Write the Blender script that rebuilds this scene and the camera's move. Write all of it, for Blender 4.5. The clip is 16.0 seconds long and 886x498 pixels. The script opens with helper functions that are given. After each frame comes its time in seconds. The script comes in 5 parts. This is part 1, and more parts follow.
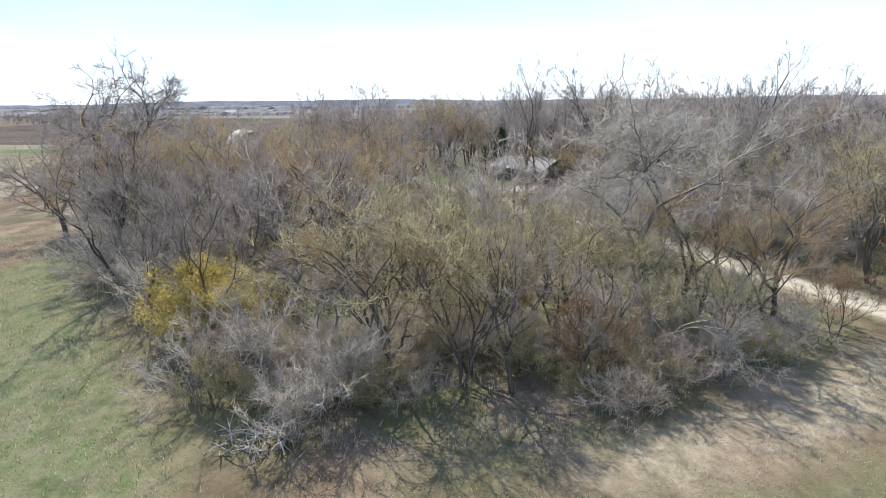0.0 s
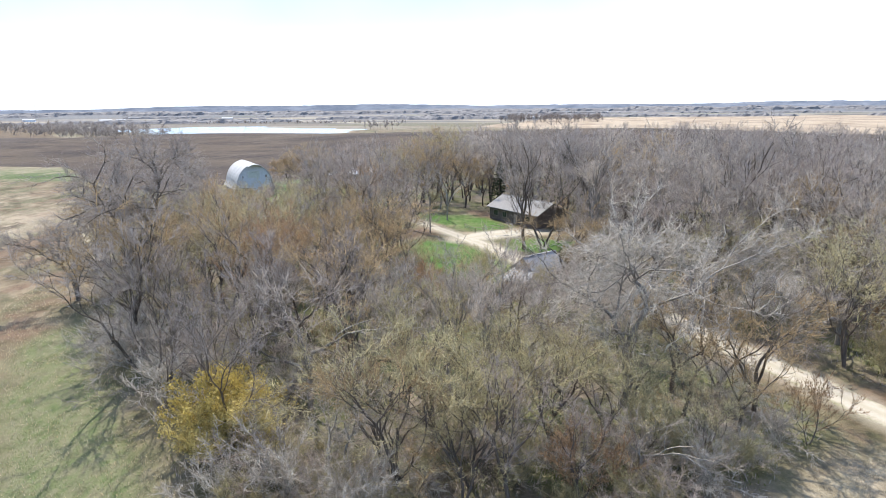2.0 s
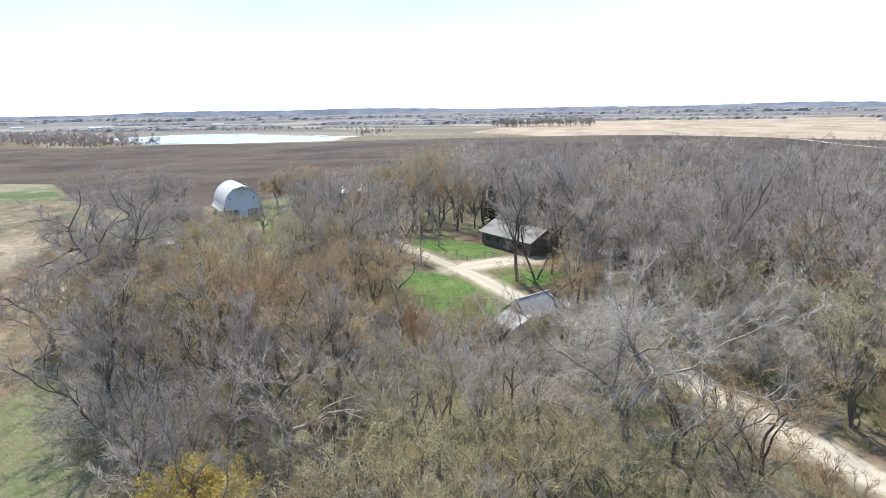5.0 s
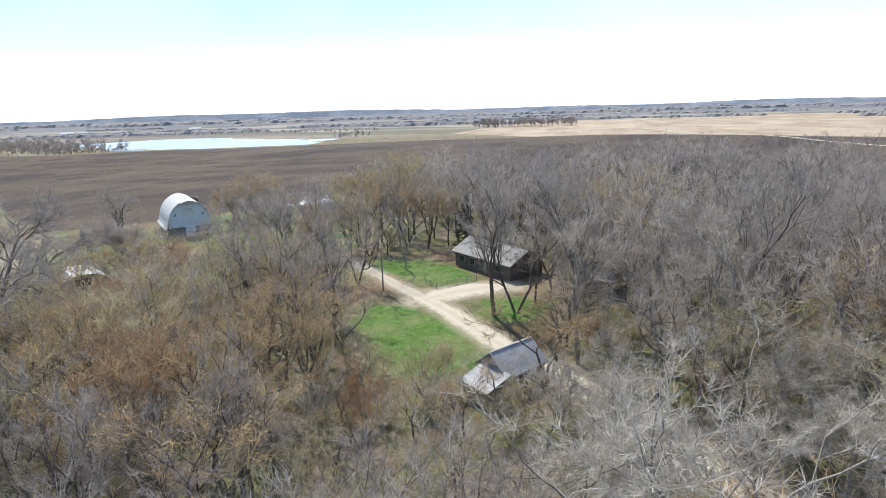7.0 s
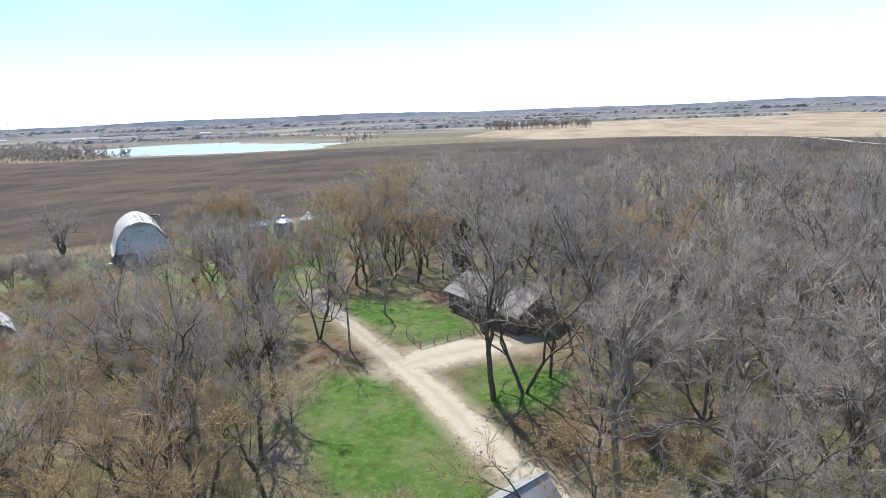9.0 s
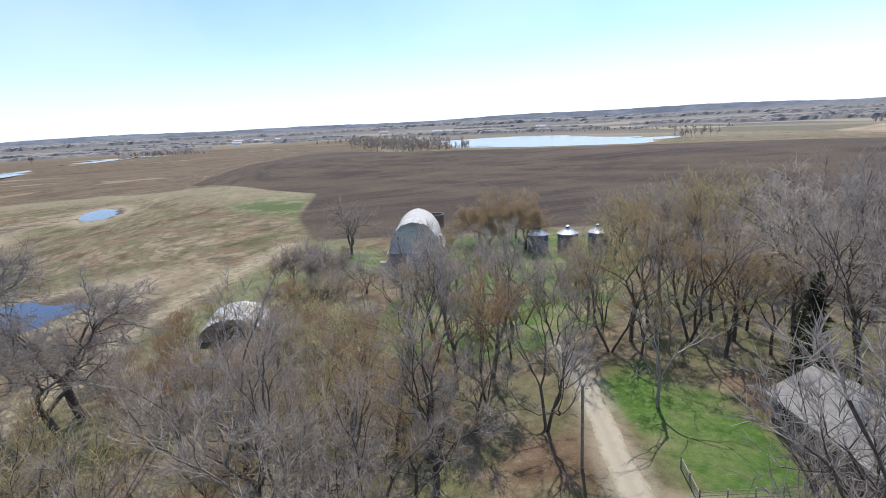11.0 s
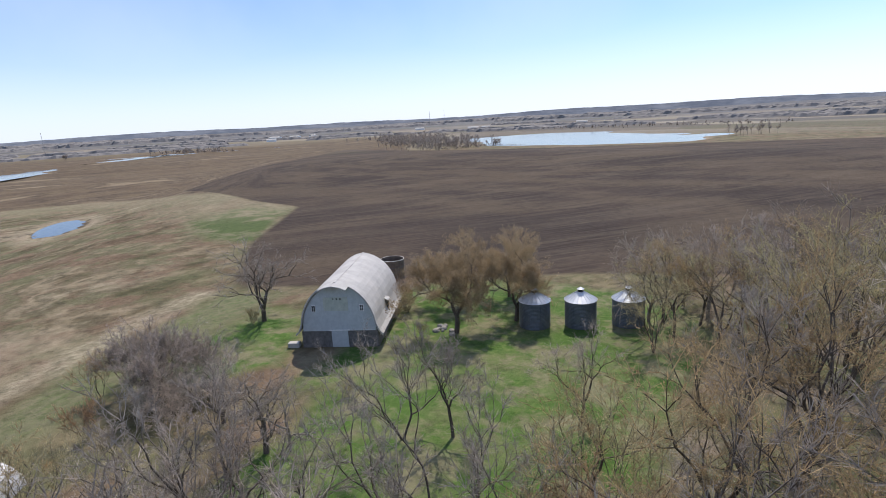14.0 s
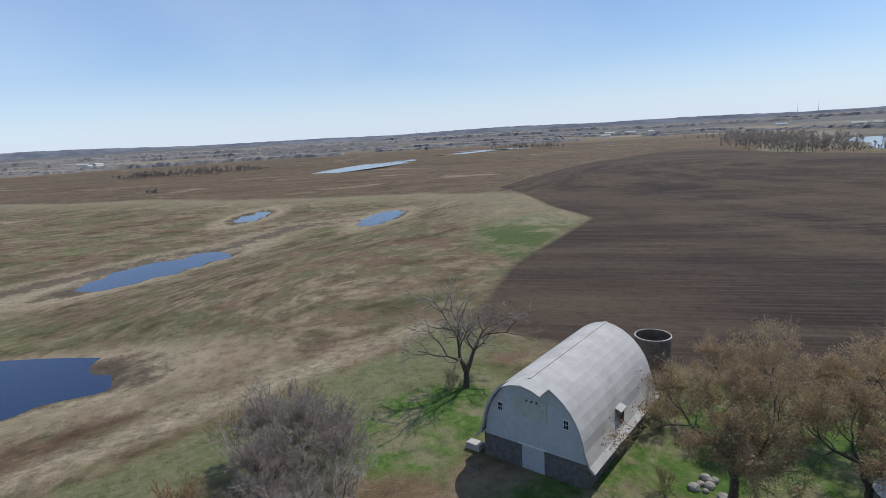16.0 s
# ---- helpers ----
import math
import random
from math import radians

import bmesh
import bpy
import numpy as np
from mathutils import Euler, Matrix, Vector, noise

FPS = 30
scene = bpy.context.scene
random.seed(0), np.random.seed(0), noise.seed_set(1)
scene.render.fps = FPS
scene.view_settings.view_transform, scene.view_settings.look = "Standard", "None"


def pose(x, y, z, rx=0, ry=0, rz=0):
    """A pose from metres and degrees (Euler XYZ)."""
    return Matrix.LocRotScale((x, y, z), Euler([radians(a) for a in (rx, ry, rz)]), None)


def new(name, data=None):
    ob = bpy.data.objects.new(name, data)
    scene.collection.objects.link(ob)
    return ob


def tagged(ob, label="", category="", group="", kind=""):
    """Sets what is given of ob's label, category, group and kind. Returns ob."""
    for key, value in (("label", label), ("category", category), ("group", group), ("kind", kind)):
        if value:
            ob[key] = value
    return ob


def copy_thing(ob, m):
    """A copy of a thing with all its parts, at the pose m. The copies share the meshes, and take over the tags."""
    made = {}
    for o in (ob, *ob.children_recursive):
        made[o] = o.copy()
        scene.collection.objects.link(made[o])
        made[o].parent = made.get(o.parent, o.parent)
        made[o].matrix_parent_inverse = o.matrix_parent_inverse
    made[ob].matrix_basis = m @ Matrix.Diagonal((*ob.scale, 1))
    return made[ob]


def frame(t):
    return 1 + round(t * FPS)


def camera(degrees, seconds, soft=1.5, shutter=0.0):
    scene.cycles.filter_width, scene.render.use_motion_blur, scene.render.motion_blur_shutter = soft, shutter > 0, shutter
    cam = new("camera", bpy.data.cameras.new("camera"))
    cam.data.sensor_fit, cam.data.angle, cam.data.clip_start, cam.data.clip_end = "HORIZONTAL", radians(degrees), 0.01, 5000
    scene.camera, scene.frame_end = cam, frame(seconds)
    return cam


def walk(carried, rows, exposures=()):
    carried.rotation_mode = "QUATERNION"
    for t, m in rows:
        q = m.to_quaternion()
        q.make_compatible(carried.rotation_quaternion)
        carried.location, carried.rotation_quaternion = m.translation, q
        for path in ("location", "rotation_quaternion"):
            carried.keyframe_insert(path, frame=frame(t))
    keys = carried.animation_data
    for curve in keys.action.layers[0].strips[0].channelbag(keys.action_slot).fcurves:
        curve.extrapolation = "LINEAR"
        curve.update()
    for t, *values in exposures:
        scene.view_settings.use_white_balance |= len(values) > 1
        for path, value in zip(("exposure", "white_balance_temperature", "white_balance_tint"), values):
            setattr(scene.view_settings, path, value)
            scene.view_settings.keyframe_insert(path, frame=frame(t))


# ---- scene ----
cam = camera(75.89, 16.0, soft=0.7)


def eye(x, y, z, yaw, pitch, lean):
    """Camera pose from its place, heading (left of +y), tilt and lean, in degrees."""
    return Matrix.Translation((x, y, z)) @ (Matrix.Rotation(radians(yaw), 4, "Z") @ Matrix.Rotation(radians(90 + pitch), 4, "X")
                                            @ Matrix.Rotation(radians(lean), 4, "Z"))


PATH = [
    (0.0, 0.00, -0.00, 16.39, -0.00, -14.33, -0.62),
    (0.5, -0.09, -0.24, 18.47, -0.21, -14.52, -0.74),
    (1.0, -0.08, -0.41, 20.75, -0.15, -14.49, -0.80),
    (1.5, -0.22, -0.69, 22.89, -0.30, -14.17, -0.86),
    (2.0, -0.35, -0.85, 24.88, -0.37, -13.97, -0.57),
    (2.5, -0.47, -0.85, 26.92, -0.53, -13.91, -0.53),
    (3.0, -0.56, -0.97, 28.23, -0.64, -13.80, -0.47),
    (3.5, -0.54, -1.04, 28.91, -0.67, -13.68, -0.49),
    (6.0, 1.78, 9.87, 29.50, -1.47, -13.70, -1.45),
    (6.5, 2.94, 14.46, 29.60, -1.90, -13.66, -1.57),
    (7.0, 4.01, 19.45, 29.70, -2.61, -13.65, -1.68),
    (7.5, 5.32, 24.90, 29.83, -2.90, -13.62, -1.80),
    (8.0, 6.45, 30.70, 29.82, -2.98, -13.55, -1.92),
    (8.5, 7.90, 36.96, 29.74, -2.66, -13.51, -2.04),
    (9.0, 8.93, 43.44, 29.65, -1.25, -13.37, -2.17),
    (9.5, 9.82, 50.23, 29.40, 10.23, -12.91, -2.32),
    (10.0, 11.12, 56.84, 29.24, 24.83, -12.41, -2.46),
    (12.5, 6.94, 93.83, 29.33, 33.02, -12.76, -3.05),
    (13.0, 4.66, 101.54, 29.78, 33.39, -12.80, -3.09),
    (13.5, 2.20, 108.93, 29.78, 33.64, -12.85, -3.12),
    (14.0, -0.31, 116.30, 29.95, 35.23, -12.91, -3.18),
    (14.5, -3.27, 123.17, 30.18, 44.18, -12.41, -3.25),
    (15.0, -6.44, 130.27, 30.32, 58.55, -11.74, -3.26),
    (15.5, -10.28, 137.42, 30.35, 66.04, -11.53, -3.23),
    (16.0, -13.84, 143.45, 31.11, 67.87, -11.61, -3.19),
]
EXPOSURES = [(0.0, 0.7, 6500, 9), (1.5, 0.85, 6500, 10), (3.5, 0.93, 6500, 9.5), (7.0, 0.68, 6500, 7.5), (10.0, 0.5, 6500, 9), (12.5, 0.1, 6750, 13), (14.5, -0.03, 6750, 13.5), (16.0, -0.34, 6500, 9.5)]
walk(cam, [(t, eye(*row)) for t, *row in PATH], EXPOSURES)

# ---------------------------------------------------------------- light
SUN_EL, SUN_AZ = 52.0, 21.0          # height, and how far left of +y
world = bpy.data.worlds.new("sky")
scene.world = world
world.use_nodes = True
wn = world.node_tree.nodes
sky = wn.new("ShaderNodeTexSky")
sky.sky_type, sky.sun_disc = "NISHITA", False
sky.sun_elevation, sky.sun_rotation = radians(SUN_EL), radians(SUN_AZ)
sky.air_density, sky.dust_density, sky.ozone_density = 1.0, 0.12, 2.4
wn["Background"].inputs["Strength"].default_value = 0.145
cool = wn.new("ShaderNodeMix")
cool.data_type, cool.blend_type = "RGBA", "MULTIPLY"
cool.inputs["Factor"].default_value, cool.inputs[7].default_value = 1.0, (0.88, 0.95, 1.12, 1)
world.node_tree.links.new(sky.outputs[0], cool.inputs[6])
cirrus = wn.new("ShaderNodeTexNoise")
cirrus.inputs["Scale"].default_value, cirrus.inputs["Detail"].default_value = 2.2, 5.0
thin = wn.new("ShaderNodeMapRange")
thin.inputs["From Min"].default_value, thin.inputs["From Max"].default_value = 0.35, 0.75
thin.inputs["To Min"].default_value, thin.inputs["To Max"].default_value = 0.19, 0.52
veil = wn.new("ShaderNodeMix")
veil.data_type = "RGBA"
veil.inputs[7].default_value = (5.5, 6.6, 8.4, 1)
world.node_tree.links.new(cirrus.outputs["Fac"], thin.inputs["Value"])
place = wn.new("ShaderNodeTexCoord")
height = wn.new("ShaderNodeSeparateXYZ")
low_haze = wn.new("ShaderNodeMapRange")
low_haze.inputs["From Min"].default_value, low_haze.inputs["From Max"].default_value = 0.0, 0.195
low_haze.inputs["To Min"].default_value, low_haze.inputs["To Max"].default_value = 0.75, 0.0
most = wn.new("ShaderNodeMath")
most.operation = "MAXIMUM"
world.node_tree.links.new(place.outputs["Generated"], height.inputs[0])
world.node_tree.links.new(height.outputs[2], low_haze.inputs["Value"])
world.node_tree.links.new(low_haze.outputs["Result"], most.inputs[0])
world.node_tree.links.new(thin.outputs["Result"], most.inputs[1])
world.node_tree.links.new(most.outputs[0], veil.inputs["Factor"])
rich = wn.new("ShaderNodeHueSaturation")
rich.inputs["Saturation"].default_value = 1.15
world.node_tree.links.new(cool.outputs[2], rich.inputs["Color"])
world.node_tree.links.new(rich.outputs[0], veil.inputs[6])
world.node_tree.links.new(veil.outputs[2], wn["Background"].inputs["Color"])
sun = new("sun", bpy.data.lights.new("sun", "SUN"))
sun.data.energy, sun.data.angle, sun.data.color = 4.8, radians(0.6), (1.0, 0.95, 0.87)
_dir = Vector((-math.sin(radians(SUN_AZ)) * math.cos(radians(SUN_EL)), math.cos(radians(SUN_AZ)) * math.cos(radians(SUN_EL)), math.sin(radians(SUN_EL))))
sun.matrix_world = Matrix.Translation((0, 100, 200)) @ _dir.to_track_quat("Z", "Y").to_matrix().to_4x4()

# ---------------------------------------------------------------- materials


class Mat:
    """A small builder for node materials."""

    def __init__(self, name, rough=0.85, metal=0.0, spec=0.3):
        self.m = bpy.data.materials.new(name)
        self.m.use_nodes = True
        self.t = self.m.node_tree
        self.b = self.t.nodes["Principled BSDF"]
        self.b.inputs["Roughness"].default_value = rough
        self.b.inputs["Metallic"].default_value = metal
        self.b.inputs["Specular IOR Level"].default_value = spec

    def node(self, kind, **inputs):
        n = self.t.nodes.new(kind)
        for k, v in inputs.items():
            self.put(n, k, v)
        return n

    def put(self, n, key, v):
        s = n.inputs[int(key[1:])] if key[0] == "i" and key[1:].isdigit() else n.inputs[key]
        if isinstance(v, bpy.types.NodeSocket):
            self.t.links.new(v, s)
        else:
            s.default_value = (*v, 1.0) if isinstance(v, tuple) and len(v) == 3 and s.type == "RGBA" else v

    def coords(self, which="Object"):
        return self.t.nodes.new("ShaderNodeTexCoord").outputs[which]

    def scaled(self, v, sx, sy, sz, rz=0.0):
        if rz:
            turned = self.node("ShaderNodeMapping", i0=v)
            turned.inputs["Rotation"].default_value = (0, 0, rz)
            v = turned.outputs[0]
        n = self.node("ShaderNodeMapping", i0=v)
        n.inputs["Scale"].default_value = (sx, sy, sz)
        return n.outputs[0]

    def noise(self, v, scale, detail=4.0, rough=0.6):
        n = self.node("ShaderNodeTexNoise", Vector=v)
        n.inputs["Scale"].default_value, n.inputs["Detail"].default_value, n.inputs["Roughness"].default_value = scale, detail, rough
        return n.outputs["Fac"]

    def ramp(self, f, stops):
        n = self.t.nodes.new("ShaderNodeValToRGB")
        self.t.links.new(f, n.inputs[0])
        el = n.color_ramp.elements
        while len(el) < len(stops):
            el.new(0.5)
        for e, (p, c) in zip(el, stops):
            e.position, e.color = p, (c, c, c, 1) if isinstance(c, (int, float)) else (*c, 1)
        return n.outputs[0]

    def math(self, op, a, b=0.0, clamp=False):
        n = self.t.nodes.new("ShaderNodeMath")
        n.operation, n.use_clamp = op, clamp
        for k, v in enumerate((a, b)):
            if isinstance(v, bpy.types.NodeSocket):
                self.t.links.new(v, n.inputs[k])
            else:
                n.inputs[k].default_value = v
        return n.outputs[0]

    def mix(self, f, a, b, mode="MIX"):
        n = self.t.nodes.new("ShaderNodeMix")
        n.data_type, n.blend_type = "RGBA", mode
        for s, v in ((n.inputs["Factor"], f), (n.inputs[6], a), (n.inputs[7], b)):
            if isinstance(v, bpy.types.NodeSocket):
                self.t.links.new(v, s)
            else:
                s.default_value = (*v, 1.0) if isinstance(v, tuple) else v
        return n.outputs[2]

    def attr(self, name):
        n = self.t.nodes.new("ShaderNodeAttribute")
        n.attribute_name = name
        return n.outputs["Fac"]

    def chance(self):
        return self.t.nodes.new("ShaderNodeObjectInfo").outputs["Random"]

    def island(self):
        return self.t.nodes.new("ShaderNodeNewGeometry").outputs["Random Per Island"]

    def colour(self, c):
        self.put(self.b, "Base Color", c)
        return self

    def bump(self, h, strength=0.4, dist=0.05):
        n = self.node("ShaderNodeBump", Height=h)
        n.inputs["Strength"].default_value, n.inputs["Distance"].default_value = strength, dist
        self.t.links.new(n.outputs[0], self.b.inputs["Normal"])
        return self


def twig_material(name, dark, light, rough=0.9):
    m = Mat(name, rough, spec=0.15)
    tint = m.mix(m.chance(), dark, light)
    c = m.mix(m.math("POWER", m.island(), 1.6), tint, m.mix(0.75, tint, (0.075, 0.058, 0.045)))
    # noise darkens the twig colour in tufts, for contrast within the crown
    tuft = m.noise(m.coords(), 0.9, 3, 0.6)
    c = m.mix(m.ramp(tuft, [(0.36, 0.55), (0.5, 0.0)]), c, m.mix(0.6, tint, (0.06, 0.048, 0.04)))
    # thin twigs and buds let some light through
    through_light = m.node("ShaderNodeBsdfTranslucent", Color=c)
    both = m.node("ShaderNodeMixShader", i0=0.40, i1=m.b.outputs[0], i2=through_light.outputs[0])
    m.t.links.new(both.outputs[0], m.t.nodes["Material Output"].inputs["Surface"])
    return m.colour(c).m


def bark_material(name, dark, light):
    m = Mat(name, 0.95, spec=0.15)
    v = m.coords()
    f = m.noise(m.scaled(v, 6, 6, 1.2), 1.5, 6)
    c = m.mix(m.ramp(f, [(0.3, 0.0), (0.7, 1.0)]), dark, light)
    c = m.mix(m.math("MULTIPLY", m.chance(), 0.4), c, (0.16, 0.13, 0.11))
    return m.colour(c).bump(f, 0.6, 0.04).m


BARK = bark_material("bark_grey_brown", (0.035, 0.029, 0.024), (0.15, 0.125, 0.10))
BARK_MID = bark_material("bark_light_grey", (0.10, 0.09, 0.075), (0.34, 0.31, 0.265))
BARK_PALE = bark_material("bark_pale", (0.16, 0.15, 0.135), (0.42, 0.40, 0.36))
TWIG = {
    "grey": twig_material("twigs_grey", (0.395, 0.34, 0.285), (0.56, 0.49, 0.415)),
    "dusky": twig_material("twigs_dusky", (0.305, 0.27, 0.24), (0.43, 0.385, 0.345)),
    "willow": twig_material("twigs_willow", (0.44, 0.328, 0.195), (0.56, 0.428, 0.265)),
    "rosy": twig_material("twigs_rosy", (0.375, 0.318, 0.275), (0.535, 0.46, 0.405)),
    "pale": twig_material("twigs_pale", (0.54, 0.485, 0.405), (0.66, 0.6, 0.515)),
    "mauve": twig_material("twigs_mauve", (0.5, 0.41, 0.34), (0.64, 0.54, 0.455)),
    "olive": twig_material("twigs_olive", (0.420, 0.365, 0.195), (0.555, 0.485, 0.280)),
    "tan": twig_material("twigs_tan", (0.41, 0.295, 0.16), (0.53, 0.39, 0.22)),
    "rust": twig_material("twigs_rust", (0.395, 0.252, 0.145), (0.48, 0.325, 0.195)),
    "yellow": twig_material("twigs_yellow", (0.62, 0.48, 0.14), (0.70, 0.57, 0.22)),
    "conifer": twig_material("needles", (0.016, 0.032, 0.016), (0.030, 0.055, 0.026)),
}

# ---------------------------------------------------------------- the lie of the land
PONDS = [  # x, y, half length, half width, heading, water level, depth
    (-114.5, 102.0, 23.0, 8.6, 1.25, -2.5, 1.3),
    (-213.0, 125.5, 25.0, 8.5, 2.24, -7.2, 1.2),
    (-262.0, 215.5, 17.0, 6.0, 2.59, -5.9, 1.6),
    (-326.0, 163.0, 17.0, 6.0, 2.69, -7.3, 1.0),
    (-795.0, 392.0, 138.0, 22.0, 2.38, -7.3, 0.9),
    (-940.0, 575.0, 110.0, 13.0, 2.06, -7.3, 0.9),
    (-880.0, 900.0, 230.0, 13.0, 1.13, -7.3, 0.9),
    (-300.0, 850.0, 205.0, 105.0, -0.66, -4.6, 1.4),
]


def smooth(a, b, x):
    u = np.clip((np.asarray(x, float) - a) / (b - a), 0, 1)
    return u * u * (3 - 2 * u)


def rough_edge(x, y, size):
    return (np.sin(x / size + 1.3 * np.sin(y / size * 0.7)) + np.sin(y / size * 1.1 + 1.7 * np.sin(x / size * 0.6 + 2))) * 0.5


def terrain(x, y):
    """Height of the ground: level farmstead, a slope down to the wetland, a rise in the field, far hills."""
    x, y = np.asarray(x, float), np.asarray(y, float)
    d = (x + 172) * -0.757 + (y - 262) * -0.655
    low = smooth(30, 125, d)
    r = np.hypot(x, y - 100)
    h = -7 * low
    h = h - 2.6 * np.exp(-(((x + 118) / 46) ** 2 + ((y - 106) / 32) ** 2)) * (1 - low)
    h = h + 6 * np.exp(-(((x - 150) / 170) ** 2 + ((y - 470) / 140) ** 2))
    h = h + 7.2 * np.exp(-(((x + 170) / 190) ** 2 + ((y - 430) / 85) ** 2)) * (1 - low)
    h = h - 4 * smooth(420, 700, r) * (1 - low)
    h = h + 2.2 * rough_edge(x + 90, y, 75) * low * smooth(330, 520, r) * (1 - smooth(1100, 1500, r))
    h = h + 0.5 * rough_edge(x, y, 60) * smooth(150, 400, r)
    far = smooth(1500, 4300, r)
    h = h + far * (17 + 8 * rough_edge(x, y, 420))
    for px, py, a, b, ang, level, deep in PONDS:
        c, s = math.cos(ang), math.sin(ang)
        u, v = (x - px) * c + (y - py) * s, -(x - px) * s + (y - py) * c
        k = np.sqrt((u / a) ** 2 + (v / b) ** 2) + 0.24 * rough_edge(x, y, a * 0.22) + 0.10 * rough_edge(x + 7, y - 3, a * 0.08)
        w = 1 - smooth(0.75, 1.35, k)
        h = h * (1 - w) + (level - deep) * w
    return h


def shore(x, y):
    """Rough distance outside the nearest water's edge."""
    best = np.full(np.shape(x), 1e9)
    for px, py, a, b, ang, level, deep in PONDS:
        c, s = math.cos(ang), math.sin(ang)
        u, v = (x - px) * c + (y - py) * s, -(x - px) * s + (y - py) * c
        best = np.minimum(best, (np.sqrt((u / a) ** 2 + (v / b) ** 2) - 1.0) * b)
    return best


def ground_z(x, y):
    return float(terrain(x, y))


def inside(poly, x, y):
    """Signed distance to a closed outline: negative within."""
    x, y = np.asarray(x, float), np.asarray(y, float)
    best, odd = np.full(x.shape, 1e9), np.zeros(x.shape, bool)
    for (ax, ay), (bx, by) in zip(poly, poly[1:] + poly[:1]):
        ex, ey = bx - ax, by - ay
        u = np.clip(((x - ax) * ex + (y - ay) * ey) / (ex * ex + ey * ey), 0, 1)
        best = np.minimum(best, np.hypot(x - ax - u * ex, y - ay - u * ey))
        cross = ((ay > y) != (by > y)) & (x < ex * (y - ay) / (ey if ey else 1e-9) + ax)
        odd ^= cross
    return np.where(odd, -best, best)


def along(line, x, y):
    """Distance to an open line."""
    x, y = np.asarray(x, float), np.asarray(y, float)
    best = np.full(x.shape, 1e9)
    for (ax, ay), (bx, by) in zip(line, line[1:]):
        ex, ey = bx - ax, by - ay
        u = np.clip(((x - ax) * ex + (y - ay) * ey) / (ex * ex + ey * ey), 0, 1)
        best = np.minimum(best, np.hypot(x - ax - u * ex, y - ay - u * ey))
    return best


ROAD = [(52, 12), (41, 31), (35.5, 42), (31, 53), (26.4, 66), (20, 77.5), (14.5, 87), (8.5, 101), (4, 109)]
LANE = [(4.6, 108), (-1.5, 119), (-7, 129), (-13, 139)]
DRIVE = [(4.6, 107.0), (8.5, 109.9), (13.5, 111.6), (18.8, 112.9)]
FIELD = [(-96, 180.5), (-84, 186), (-62, 199), (-40, 215), (-8, 228), (15, 262), (100, 305), (215, 275), (330, 160), (800, 260), (760, 700), (150, 640),
         (-60, 640), (-330, 620), (-560, 690), (-440, 450), (-330, 310), (-205, 268), (-170, 262), (-128, 208)]
LAWNS = [
    [(1.5, 80), (-5.5, 98), (-5, 106), (3, 105), (8, 97), (13, 85), (12, 79)],
    [(3, 117), (8, 113.5), (15, 118), (9, 130), (-2, 136), (-6, 128)],
    [(-52, 157), (-38, 160), (-26, 160), (-13, 170), (-12, 190), (-19, 206), (-45, 208), (-66, 194), (-56, 176)],
    [(-39, 129), (-27, 126.5), (-15, 133), (-10, 150), (-12, 170), (-28, 168), (-47, 158), (-44, 146)],
    [(11, 98), (20, 95), (25, 103), (16, 108)],
    [(-66, 146), (-58, 160), (-70, 176), (-80, 176), (-74, 158)],
]
WOODS = [
    [(-12, 24), (6, 24), (20, 31), (31, 39.5), (24, 66), (14, 83), (1, 82), (-7, 100), (-10, 118), (-18, 134), (-40, 140), (-57, 122), (-61, 102), (-48, 76), (-36, 56), (-22, 38)],
    [(44, 36), (30, 66), (22, 84), (27, 100), (30, 126), (12, 140), (-4, 140), (-12, 168), (-8, 186), (-14, 212), (10, 250), (95, 296), (205, 262), (250, 150), (170, 40), (70, 15)],
]


def piece(name, verts, faces, material, parent=None, label="", smooth_faces=False):
    me = bpy.data.meshes.new(name)
    me.from_pydata([tuple(map(float, v)) for v in verts] if not isinstance(verts, np.ndarray) else verts.tolist(), [], faces if isinstance(faces, list) else faces.tolist())
    me.materials.append(material)
    if smooth_faces:
        me.shade_smooth()
    ob = new(name, me)
    ob.parent = parent
    if label:
        tagged(ob, label)
    return ob


def part(name, bm, material, parent=None, label=""):
    me = bpy.data.meshes.new(name)
    bm.normal_update()
    bm.to_mesh(me)
    bm.free()
    me.materials.append(material)
    ob = new(name, me)
    ob.parent = parent
    if label:
        tagged(ob, label)
    return ob


def thing(name, label, category, x=0.0, y=0.0, z=0.0, turn=0.0, group=""):
    e = new(name)
    e.matrix_basis = pose(x, y, z, 0, 0, turn)
    return tagged(e, label, category, group)


def box(bm, x0, x1, y0, y1, z0, z1):
    m = Matrix.LocRotScale(((x0 + x1) / 2, (y0 + y1) / 2, (z0 + z1) / 2), None, (x1 - x0, y1 - y0, z1 - z0))
    return bmesh.ops.create_cube(bm, size=1.0, matrix=m)["verts"]


def box_part(name, x0, x1, y0, y1, z0, z1, material, parent, label="", bevel=0.0):
    bm = bmesh.new()
    box(bm, x0, x1, y0, y1, z0, z1)
    if bevel:
        bmesh.ops.bevel(bm, geom=bm.edges[:], offset=bevel, segments=1, affect="EDGES")
    return part(name, bm, material, parent, label)


